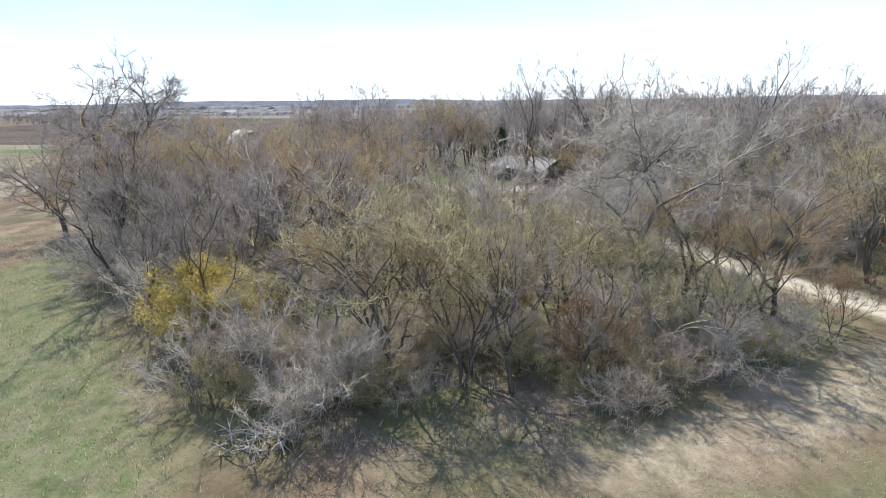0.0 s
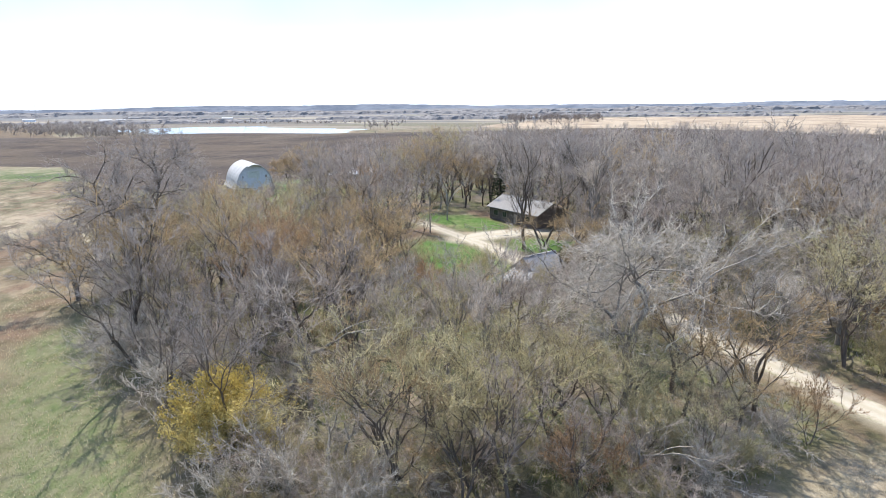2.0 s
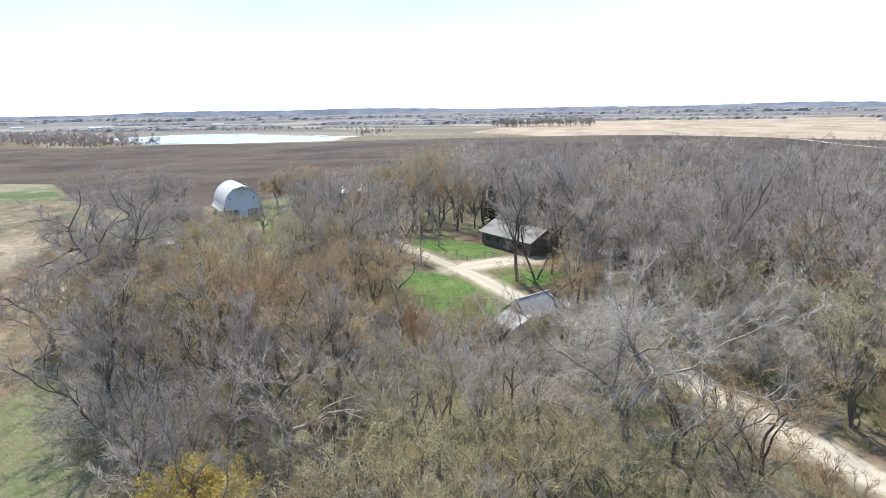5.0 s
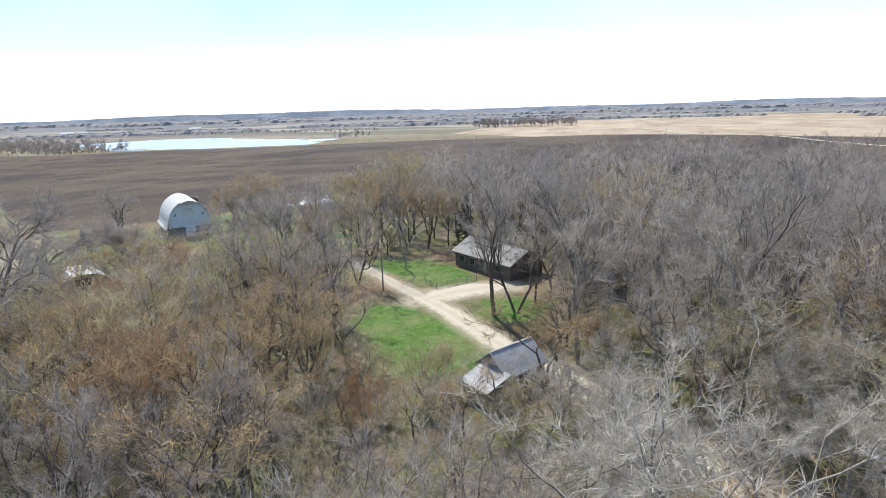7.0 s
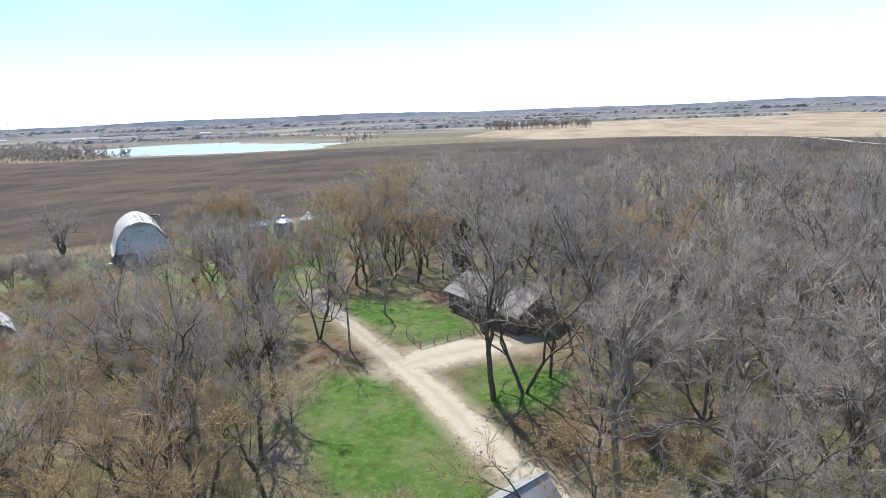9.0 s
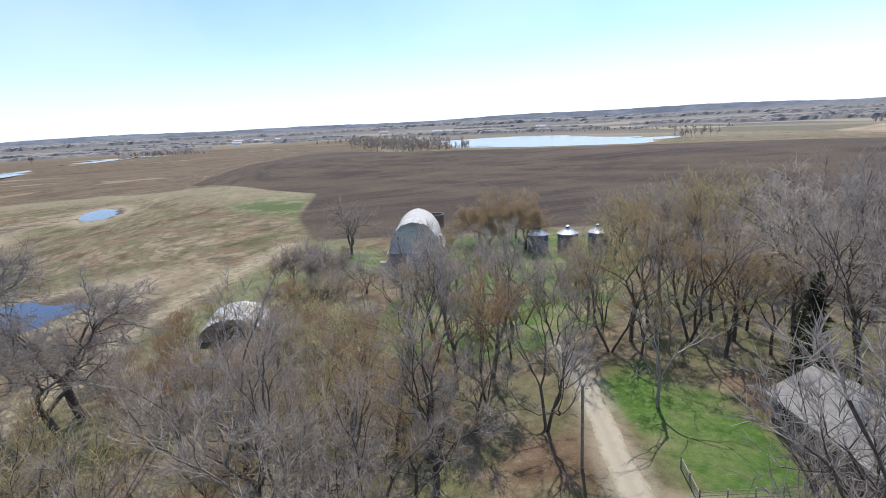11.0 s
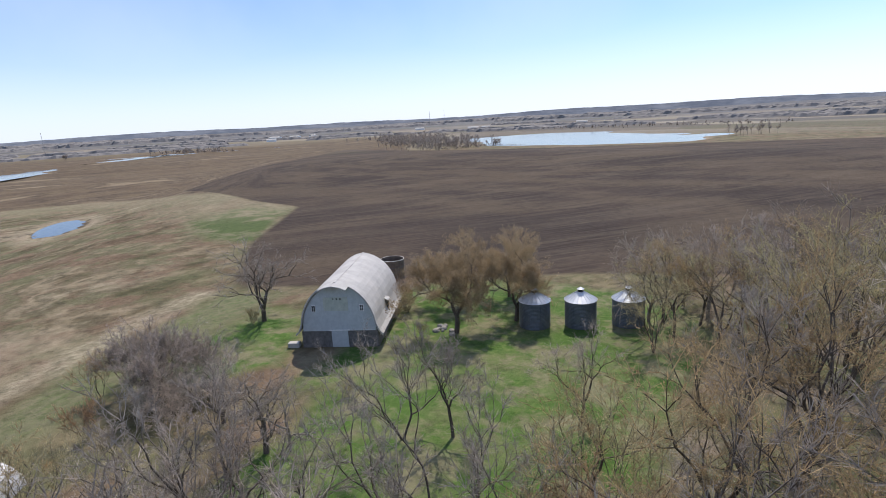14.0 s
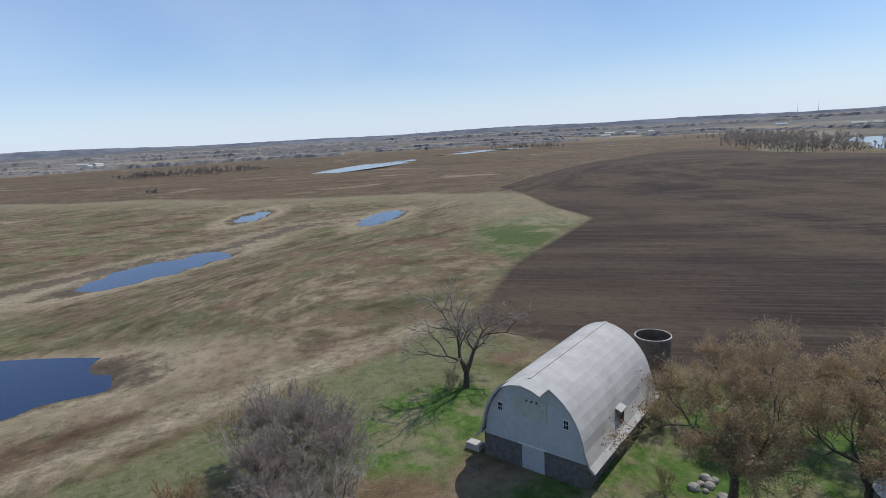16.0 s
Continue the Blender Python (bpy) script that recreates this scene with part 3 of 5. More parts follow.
def grow(seed, height, bole=0.3, spread=0.45, up=0.10, depth=6, ratio=0.80, gnarl=0.12, stems=1, girth=1.0, side=0.3, twigs=4, reach=0.055, lean=0.0):
    """A bare tree about the origin, forking again and again. Returns limb segments with their level, and twig starts, directions, lengths."""
    rng = np.random.default_rng(seed)
    segs, tp, td, tl = [], [], [], []
    first = height * (bole if stems == 1 else 0.22)
    grown = sum(ratio ** k for k in range(1, depth + 1))

    def branch(p, d, length, r, level):
        n = 4 if level <= 1 else 3 if level <= 3 else 2
        az = rng.uniform(0, math.tau)
        for i in range(n):
            d = unit(d + rng.normal(size=3) * gnarl * (0.45 if level == 0 else 1.0) + np.array([0, 0, up * (1.0 if level else 0.5)]))
            q = p + d * length / n
            r2 = r * (1 - 0.07 if level else 1 - 0.04)
            segs.append((*p, *q, r, r2, level))
            if level >= depth - 2:
                for w in range(twigs):
                    o = p + (q - p) * rng.uniform(0, 1)
                    tp.append(o)
                    td.append(unit(d * 0.75 + rng.normal(size=3) * 0.45 + np.array([0, 0, up])))
                    tl.append(height * reach * rng.uniform(0.5, 1.15) + 0.12)
            p, r = q, r2
            if 0 < level < depth - 1 and rng.uniform() < side:
                az += 2.4
                branch(p, turned(d, spread * rng.uniform(1.0, 1.7), az), length * rng.uniform(0.45, 0.7), r * 0.5, min(level + 2, depth))
        if level < depth:
            k = 3 if rng.uniform() < (0.6 if level == 0 else 0.22) else 2
            for j in range(k):
                ang = spread * rng.uniform(0.55, 1.25) * (0.55 if j == 0 else 1.0)
                new_len = (height * 1.1 - first) / grown if level == 0 else length
                branch(p, turned(d, ang, az + j * math.tau / k), new_len * ratio * rng.uniform(0.78, 1.18) * (1.0 if j == 0 else 0.88), r * (0.82 if j == 0 else 0.68), level + 1)

    r0 = girth * height * 0.0150 / (1.0 if stems == 1 else 1.7)
    for k in range(stems):
        az = rng.uniform(0, 0.8) + k * math.tau / stems
        out = lean if stems == 1 else rng.uniform(0.15, 0.55)
        foot = np.array([math.cos(az), math.sin(az), 0]) * (0 if stems == 1 else 0.004 * height) + np.array([0, 0, -0.3])
        branch(foot, unit(np.array([math.cos(az) * out, math.sin(az) * out, 1.0])), first, r0 * (1 if k == 0 else rng.uniform(0.7, 1.0)), 0)
    segs, tp, td, tl = np.array(segs), np.array(tp), np.array(td), np.array(tl)
    # bring the crown back over the foot, then to its full height
    drift, rise = tp[:, :2].mean(0), tp[:, 2].mean()
    for z, cols in ((2, slice(0, 2)), (5, slice(3, 5))):
        segs[:, cols] -= np.clip(segs[:, z:z + 1], 0, None) / rise * drift
    tp[:, :2] -= np.clip(tp[:, 2:3], 0, None) / rise * drift
    k = height / np.percentile(tp[:, 2] + td[:, 2] * tl, 99.5)
    segs[:, :6] *= k
    return segs, tp * k, td, tl * min(k, 1.3), rng


def bud_mesh(p, d, length, count, size, rng):
    """Small young leaves in tufts about the ends of the twigs."""
    tufts = max(1, count // 7)
    k = np.repeat(rng.integers(0, len(p), tufts), 7)
    count = len(k)
    at = np.repeat(rng.uniform(0.4, 1.0, tufts), 7)
    c = p[k] + d[k] * (length[k] * at)[:, None] + rng.normal(size=(count, 3)) * size * 2.2
    a = rng.normal(size=(count, 3))
    a /= np.linalg.norm(a, axis=1)[:, None]
    b = np.cross(a, rng.normal(size=(count, 3)))
    b /= np.linalg.norm(b, axis=1)[:, None]
    s = (size * rng.uniform(0.6, 1.4, count))[:, None]
    v = np.stack([c - a * s, c + b * s * 0.9, c + a * s], 1).reshape(-1, 3)
    return v, np.arange(3 * count).reshape(count, 3)


def tree_meshes(seed, twig_w=0.032, buds=0, bud_size=0.05, wood=4, **kw):
    segs, p, d, ln, rng = grow(seed, **kw)
    level = segs[:, 8]
    v1, f1 = tube_mesh(segs[level <= 1], 6 if kw.get("stems", 1) < 4 else 4)
    lv, lf = tube_mesh(segs[(level > 1) & (level <= wood)], 3)
    f1 = np.concatenate([f1, lf + len(v1)])
    v1 = np.concatenate([v1, lv])
    thin = segs[level > wood]
    thin[:, 6:8] = np.clip(thin[:, 6:8], 0.017 if wood > 1 else 0.010, 0.05 if wood > 1 else 0.018)
    lv, lf = ribbon_mesh(thin, rng)
    bv, bf = blade_mesh(p, d, ln, twig_w, rng)
    faces = lf.tolist() + (bf + len(lv)).tolist()
    verts = np.concatenate([lv, bv])
    if buds:
        uv, uf = bud_mesh(p, d, ln, buds, bud_size, rng)
        faces += (uf + len(verts)).tolist()
        verts = np.concatenate([verts, uv])
    return (v1, f1), (verts, faces)


def make_tree(name, label, category, meshes, bark, twig, group=""):
    (v1, f1), (v2, f2) = meshes
    e = thing(name, label, category, group=group)
    piece("trunk", v1, f1, bark, e, smooth_faces=True)
    piece("crown", v2, f2, twig, e)
    return e


def stand(x, y, turn=0.0, size=1.0, tall=1.0, sink=0.05):
    return Matrix.Translation((x, y, ground_z(x, y) - sink)) @ Matrix.Rotation(turn, 4, "Z") @ Matrix.Diagonal((size, size, size * tall, 1))


class Kind:
    """One kind of tree: the first call places the original, later ones copies."""

    def __init__(self, name, label, category, bark, twig, group="", **kw):
        self.args, self.kw, self.first, self.height = (name, label, category), kw, None, kw["height"]
        self.look, self.group = (bark, twig), group

    def put(self, x, y, height, turn, tall=1.0, label=""):
        m = stand(x, y, turn, height / self.height, tall)
        if self.first is None:
            self.first = make_tree(*self.args, tree_meshes(**self.kw), *self.look, self.group)
            self.first.matrix_basis = m
            ob = self.first
        else:
            ob = copy_thing(self.first, m)
            # copy_thing keeps the original's own scale as well
            ob.matrix_basis = m
        if label:
            tagged(ob, label)
        return ob


WOODLAND = "bare trees of the farm wood"
TREES = {
    "tall_a": Kind("bare_tree", "tall bare dusky tree with upright forked stems", "tree", BARK, TWIG["dusky"], WOODLAND, seed=11, height=18, bole=0.30, spread=0.52, up=0.07, depth=6, gnarl=0.17, side=0.22, twigs=4, twig_w=0.04),
    "tall_b": Kind("bare_tree", "tall bare rosy-brown tree with fine upswept branches", "tree", BARK, TWIG["rosy"], WOODLAND, seed=12, height=18, bole=0.24, spread=0.56, up=0.06, depth=6, gnarl=0.18, side=0.2, twigs=3, buds=600, bud_size=0.065),
    "tall_c": Kind("bare_tree", "tall bare forked tree with dark trunks and dusky twigs", "tree", BARK, TWIG["dusky"], WOODLAND, seed=13, height=18, stems=2, spread=0.48, up=0.07, depth=5, gnarl=0.17, side=0.25, twigs=5, twig_w=0.04, girth=1.2),
    "tall_d": Kind("bare_tree", "slim tall bare grey tree with a narrow feathery crown", "tree", BARK_MID, TWIG["grey"], WOODLAND, seed=14, height=18, bole=0.36, spread=0.42, up=0.08, depth=6, gnarl=0.15, side=0.2, twigs=4, twig_w=0.038),
    "tall_e": Kind("bare_tree", "tall bare tree with a hazy tan budding crown", "tree", BARK, TWIG["tan"], WOODLAND, seed=26, height=17, bole=0.26, spread=0.54, up=0.06, depth=6, gnarl=0.17, side=0.16, twigs=3, buds=1400, bud_size=0.075),
    "old_oak": Kind("bare_tree", "old bare oak with dark gnarled spreading limbs", "tree", BARK, TWIG["dusky"], WOODLAND, seed=42, height=20, bole=0.22, spread=0.70, up=0.01, depth=7, ratio=0.82, gnarl=0.2, girth=2.0, side=0.3, twigs=5, reach=0.05, twig_w=0.045, wood=5),
    "barn_oak": Kind("bare_tree", "bare crooked tree with dark wide limbs beside the barn", "tree", BARK, TWIG["dusky"], WOODLAND, seed=46, height=11, bole=0.14, spread=0.72, up=0.02, depth=6, ratio=0.84, gnarl=0.22, girth=2.2, side=0.3, twigs=3, reach=0.05),
    "thicket": Kind("thicket", "dense round grey-brown bare thicket in the meadow", "thicket", BARK, TWIG["rosy"], "thicket clumps before the barn", seed=43, height=8, stems=4, spread=0.55, up=0.05, depth=5, gnarl=0.18, twigs=6, buds=2500, bud_size=0.05),
    "round_a": Kind("bare_tree", "bare many-stemmed tree with olive budding twigs", "tree", BARK, TWIG["olive"], WOODLAND, seed=14, height=12, stems=3, spread=0.56, up=0.05, depth=5, gnarl=0.2, side=0.12, twigs=3, girth=1.2, buds=1400, bud_size=0.07),
    "round_b": Kind("bare_tree", "bare tree with tan budding twigs and a rounded crown", "tree", BARK, TWIG["tan"], WOODLAND, seed=15, height=12, bole=0.18, spread=0.62, up=0.04, depth=6, gnarl=0.2, side=0.15, twigs=3, girth=1.2, buds=1500, bud_size=0.07),
    "round_c": Kind("bare_tree", "bare tree with rust-coloured budding crown", "tree", BARK, TWIG["rust"], WOODLAND, seed=16, height=10, stems=2, spread=0.52, up=0.07, depth=5, buds=2600, bud_size=0.055),
    "grey_wide": Kind("bare_tree", "bare grey tree with wide crooked limbs", "tree", BARK_MID, TWIG["grey"], WOODLAND, seed=17, height=12, bole=0.18, spread=0.64, up=0.04, depth=6, gnarl=0.24, side=0.2, twigs=3, girth=1.4),
    "pale_wide": Kind("bare_tree", "bare oak with pale grey twigs and crooked grey limbs", "tree", BARK_MID, TWIG["pale"], WOODLAND, seed=18, height=17, bole=0.22, spread=0.72, up=0.02, depth=7, ratio=0.82, gnarl=0.24, girth=1.45, side=0.28, twigs=6, reach=0.045, twig_w=0.034, wood=5),
    "willow": Kind("bare_tree", "broad tan willow with hazy budding crown by the grain bins", "tree", BARK, TWIG["willow"], WOODLAND, seed=19, height=13, bole=0.18, spread=0.66, up=0.04, depth=7, gnarl=0.22, girth=1.8, side=0.3, twigs=5, reach=0.06, ratio=0.83, buds=19000, bud_size=0.085),
    "dead": Kind("dead_tree", "dead tree with bleached bare limbs", "tree", BARK_PALE, TWIG["pale"], "", seed=23, height=11, bole=0.25, spread=0.5, up=0.04, depth=4, gnarl=0.2, side=0.2, twigs=1, lean=0.2),
}
BRUSH = "undergrowth of the farm wood"
SHRUBS = {
    "grey": Kind("shrub", "tangled pale grey bare thicket shrub", "shrub", BARK_MID, TWIG["pale"], BRUSH, seed=31, height=4.5, stems=5, spread=0.6, up=0.05, depth=3, gnarl=0.22, side=0.15, twigs=7, reach=0.12, twig_w=0.024, wood=1, buds=420, bud_size=0.05),
    "rosy": Kind("shrub", "bare shrub with purplish-brown twigs", "shrub", BARK_MID, TWIG["mauve"], BRUSH, seed=32, height=4.5, stems=5, spread=0.65, up=0.04, depth=3, gnarl=0.22, side=0.15, twigs=7, reach=0.12, twig_w=0.024, wood=1, buds=350, bud_size=0.05),
    "olive": Kind("shrub", "shrub with olive-green opening buds", "shrub", BARK, TWIG["olive"], BRUSH, seed=33, height=4.5, stems=5, spread=0.55, up=0.06, depth=3, gnarl=0.2, side=0.15, twigs=6, reach=0.12, twig_w=0.024, wood=1, buds=800, bud_size=0.07),
    "rust": Kind("shrub", "shrub with rust-orange young leaves", "shrub", BARK, TWIG["rust"], BRUSH, seed=34, height=4.5, stems=4, spread=0.5, up=0.08, depth=3, twigs=6, reach=0.10, wood=1, buds=1200, bud_size=0.055),
    "yellow": Kind("shrub", "rounded shrub full of small yellow leaves", "shrub", BARK, TWIG["yellow"], BRUSH, seed=35, height=4.5, stems=7, spread=0.5, up=0.10, depth=3, gnarl=0.15, twigs=6, reach=0.12, wood=1, buds=9000, bud_size=0.075),
}

# single trees that stand out: x, y, height, kind
SINGLE = [
    (-7.0, 32.0, 9.0, "grey_wide"), (-3.4, 30.5, 12.0, "round_b"), (1.0, 31.0, 9.5, "round_a"), (4.0, 30.0, 11.5, "tall_b"), (8.5, 30.5, 8.0, "tall_b"), (12.5, 31.5, 7.6, "grey_wide"), (17.5, 34.0, 7.5, "round_a"), (27.0, 103.5, 12.0, "tall_c"), (30.5, 102.5, 13.0, "tall_b"), (34.0, 104.0, 12.5, "tall_a"), (29.0, 98.0, 10.5, "grey_wide"), (-45.0, 105.5, 7.0, "round_c"), (-42.0, 115.5, 8.0, "round_b"), (-43.5, 120.0, 8.0, "tall_c"), (-53.5, 109.5, 6.5, "round_c"), (-56.5, 114.5, 6.0, "round_c"), (-38.0, 113.0, 8.5, "grey_wide"), (-46.5, 119.5, 8.2, "tall_b"), (-46.5, 124.5, 7.0, "round_b"), (-70.0, 99.0, 7.5, "grey_wide"), (-75.0, 108.0, 6.5, "grey_wide"), (-64.0, 92.0, 8.0, "round_b"), (15.0, 43.0, 19.0, "pale_wide"), (19.0, 52.5, 10.5, "pale_wide"), (23.0, 71.5, 9.0, "pale_wide"), (18.5, 60.0, 9.0, "pale_wide"), (22.5, 57.0, 8.0, "pale_wide"), (21.0, 65.0, 8.5, "pale_wide"), (17.0, 67.0, 8.0, "pale_wide"), (34.0, 62.0, 10.0, "pale_wide"), (35.5, 55.5, 9.5, "pale_wide"), (32.5, 71.5, 10.5, "pale_wide"), (39.0, 64.0, 11.0, "pale_wide"), (31.5, 70.0, 10.0, "grey_wide"), (2.0, 150.0, 13.0, "tall_e"), (8.0, 152.5, 12.0, "round_b"), (11.0, 145.0, 13.0, "tall_e"), (-9.5, 147.0, 13.5, "round_a"), (-2.5, 138.5, 9.5, "round_b"), (6.5, 158.5, 13.0, "tall_a"), (-61.5, 116.5, 5.8, "round_c"), (-64.5, 119.5, 5.2, "round_c"), (-57.5, 112.0, 5.0, "round_c"), (-11.5, 43.0, 14.0, "grey_wide"), (-4.6, 33.0, 12.5, "round_a"), (1.6, 32.5, 12.0, "round_a"),
    (3.7, 41.3, 15.5, "tall_d"), (0.2, 44.5, 14.0, "tall_d"), (6.8, 45.5, 13.5, "tall_b"), (-3.0, 47.0, 14.5, "tall_c"), (9.5, 49.0, 12.0, "tall_d"), (3.5, 36.5, 11.0, "round_a"), (-1.0, 40.0, 12.5, "round_a"), (27.2, 36.8, 6.0, "round_c"), (-42.0, 77.0, 23.0, "old_oak"), (-52.5, 98.5, 17.0, "old_oak"), (-49.0, 95.0, 14.0, "old_oak"), (-49.5, 73.0, 11.0, "old_oak"), 
    (14.9, 98.4, 23.5, "tall_a"), (22.5, 81.0, 22.0, "tall_d"), (27.0, 95.0, 23.5, "tall_a"), (42.5, 83.5, 23.5, "tall_a"), (54.0, 82.5, 22.0, "tall_b"), (36.0, 92.0, 22.5, "tall_d"), (31.0, 79.5, 16.5, "grey_wide"), (21.0, 163.0, 22.5, "tall_a"), (-6.3, 138.3, 17.0, "tall_c"), (-4.9, 143.0, 18.0, "tall_e"), (-19.3, 137.7, 15.5, "tall_a"), (-8.8, 100.0, 20.5, "tall_a"), (-15.8, 90.0, 20.5, "tall_b"), (-11.5, 88.0, 19.0, "tall_d"), (-18.5, 92.0, 20.0, "tall_a"), (18.4, 99.4, 21.0, "tall_c"), (21.8, 102.6, 14.0, "tall_b"), (-7.0, 117.5, 17.0, "tall_c"), (1.5, 126.6, 13.0, "dead"),
    (19.0, 137.0, 21.0, "tall_a"), (-21.0, 195.5, 13.0, "grey_wide"), (-16.5, 191.0, 13.5, "tall_e"), (-14.5, 197.0, 14.5, "tall_b"), (-11.0, 189.5, 14.0, "round_b"), (-9.5, 196.0, 15.0, "tall_a"), (-18.0, 203.0, 12.5, "round_b"), (-6.0, 192.0, 14.0, "grey_wide"), (-17.5, 185.0, 10.5, "round_a"), (-21.6, 122.8, 18.5, "tall_b"), (-19.0, 121.5, 18.0, "tall_a"), (-16.5, 125.5, 19.0, "tall_b"), (-20.0, 143.4, 15.0, "tall_c"), (-31.3, 130.0, 15.0, "tall_b"), (-28.7, 132.6, 17.0, "tall_a"), (-26.9, 133.6, 17.0, "tall_b"), (1.9, 145.8, 19.0, "tall_c"), (-32.8, 153.9, 12.0, "tall_c"), (-28.8, 156.6, 12.0, "tall_a"), (-19.1, 164.3, 11.0, "tall_b"), (-14.0, 200.0, 14.0, "grey_wide"), (-8.0, 205.0, 15.0, "tall_b"), (-3.0, 213.0, 15.0, "round_b"), (2.0, 204.0, 14.0, "tall_c"), (-13.0, 216.0, 12.0, "round_b"), (6.0, 221.0, 14.0, "tall_a"), (-56.5, 150.5, 7.0, "grey_wide"),
    (-13.0, 152.0, 12.5, "tall_e"), (3.5, 155.0, 15.0, "round_b"), (-43.4, 179.5, 14.4, "willow"), (-38.0, 187.6, 13.4, "willow"), (-51.0, 190.0, 11.5, "willow"), (-44.5, 197.5, 12.0, "willow"),
    (-74.0, 170.0, 14.0, "barn_oak"), (-42.8, 145.6, 9.0, "barn_oak"), (-51.5, 147.0, 7.5, "barn_oak"), (-64.5, 148.5, 9.4, "thicket"), (-68.5, 146.0, 8.4, "thicket"), (-61.0, 145.0, 8.4, "thicket"), (-66.5, 152.0, 6.8, "thicket"), (-61.5, 151.5, 7.0, "thicket"), (-72.0, 150.0, 6.5, "round_c"), (-70.5, 143.5, 6.0, "round_c"), (-41.0, 147.0, 8.0, "grey_wide"), (-19.0, 195.0, 12.0, "round_a"),
    (-22.0, 212.0, 11.0, "grey_wide"), (27.5, 116.0, 20.0, "tall_c"), (31.0, 115.5, 21.0, "tall_a"), (25.0, 129.5, 20.0, "tall_b"), (30.0, 132.0, 21.0, "tall_a"), (36.0, 136.0, 20.0, "tall_b"), (40.0, 129.0, 20.0, "tall_c"), (60.0, 110.0, 21.0, "tall_a"), (69.0, 100.0, 21.0, "tall_b"), (0.1, 141.3, 10.0, "dead"),
    (44.9, 85.8, 17.0, "tall_a"), (37.9, 108.3, 18.0, "tall_c"),
]
rng = np.random.default_rng(77)
placed = []
for x, y, h, k in SINGLE:
    TREES[k].put(x, y, h, rng.uniform(0, 6.28))
    placed.append((x, y, 3.2))

BUILDINGS = [(-58.5, 175.5, 13.0), (18.5, 123.5, 9.5), (13.0, 76.0, 5.5), (-59.5, 125.0, 7.0), (33.0, 111.0, 4.5), (-28.0, 188.5, 11.0), (-61.5, 189.5, 4.0)]


def free(x, y, gap, lawn_gap=0.5, road_gap=3.2):
    if min(float(along(ROAD, x, y)), float(along(DRIVE, x, y))) < road_gap:
        return False
    if min(float(inside(LAWNS[0], x, y)), float(inside(LAWNS[1], x, y)), float(inside(LAWNS[2], x, y)), float(inside(LAWNS[3], x, y)), float(inside(LAWNS[4], x, y))) < lawn_gap:
        return False
    if any(math.hypot(x - a, y - b) < r for a, b, r in BUILDINGS):
        return False
    return all(math.hypot(x - a, y - b) > gap * r / 3.2 for a, b, r in placed)


def scatter(polys, count, gap, bounds, put, size=3.2, **kw):
    done = tries = 0
    while done < count and tries < count * 60:
        tries += 1
        x, y = rng.uniform(bounds[0], bounds[1]), rng.uniform(bounds[2], bounds[3])
        if all(float(inside(p, x, y)) > -1.0 for p in polys) or not free(x, y, gap, **kw):
            continue
        put(x, y)
        placed.append((x, y, size))
        done += 1


def put_west(x, y):
    k = rng.choice(["round_a", "round_b", "round_c", "grey_wide", "tall_b", "tall_c", "tall_a", "tall_e"], p=[0.18, 0.16, 0.07, 0.20, 0.12, 0.10, 0.08, 0.09])
    if x < -6 and y > 38:
        k = rng.choice(["round_c", "round_b", "tall_c", "tall_a", "tall_b", "round_a", "grey_wide", "tall_e"], p=[0.11, 0.17, 0.12, 0.13, 0.14, 0.13, 0.06, 0.14])
    h = rng.uniform(9.5, 13.5) if y < 48 else rng.uniform(12, 16.5) if y < 100 else rng.uniform(10, 14.5)
    if -5 < x < 16 and 40 < y < 82:
        h = rng.uniform(6.0, 8.5)
    if x < -30 and y > 92:
        h = rng.uniform(6.0, 9.5)
    if y > 62 and k in ("grey_wide", "tall_a", "tall_c") and rng.uniform() < 0.7:
        k = rng.choice(["round_b", "tall_e", "round_a"])
    if math.hypot(x + 36, y - 96) < 15 or (x < -40 and 84 < y < 114):
        k, h = rng.choice(["round_c", "round_b", "grey_wide"], p=[0.5, 0.3, 0.2]), rng.uniform(4.0, 6.0)
    TREES[k].put(x, y, h, rng.uniform(0, 6.28), rng.uniform(0.92, 1.08))


def put_east(x, y):
    near = [0.10, 0.12, 0.12, 0.10, 0.12, 0.20, 0.14, 0.10] if y < 75 else [0.24, 0.22, 0.16, 0.20, 0.08, 0.06, 0.02, 0.02]
    k = rng.choice(["tall_a", "tall_b", "tall_c", "tall_d", "tall_e", "grey_wide", "round_a", "round_b"], p=near)
    h = rng.uniform(9, 14) if y < 60 or k.startswith("round") else rng.uniform(14, 19) if y < 95 else rng.uniform(15.5, 20.5)
    if x < 27 and 85 < y < 112:
        h = min(h, 12.0)
    if x < 20 and y > 122:
        k = rng.choice(["tall_e", "round_b", "round_a", "tall_b", "tall_a"], p=[0.34, 0.2, 0.16, 0.18, 0.12])
        if rng.uniform() < 0.45:
            return
    if x > 50 or (y > 142 and x > 8):
        BEYOND.append((x, y, h, rng.uniform(0, 6.28), "tall" if k.startswith("tall") else "round"))
    else:
        TREES[k].put(x, y, h, rng.uniform(0, 6.28), rng.uniform(0.92, 1.08))


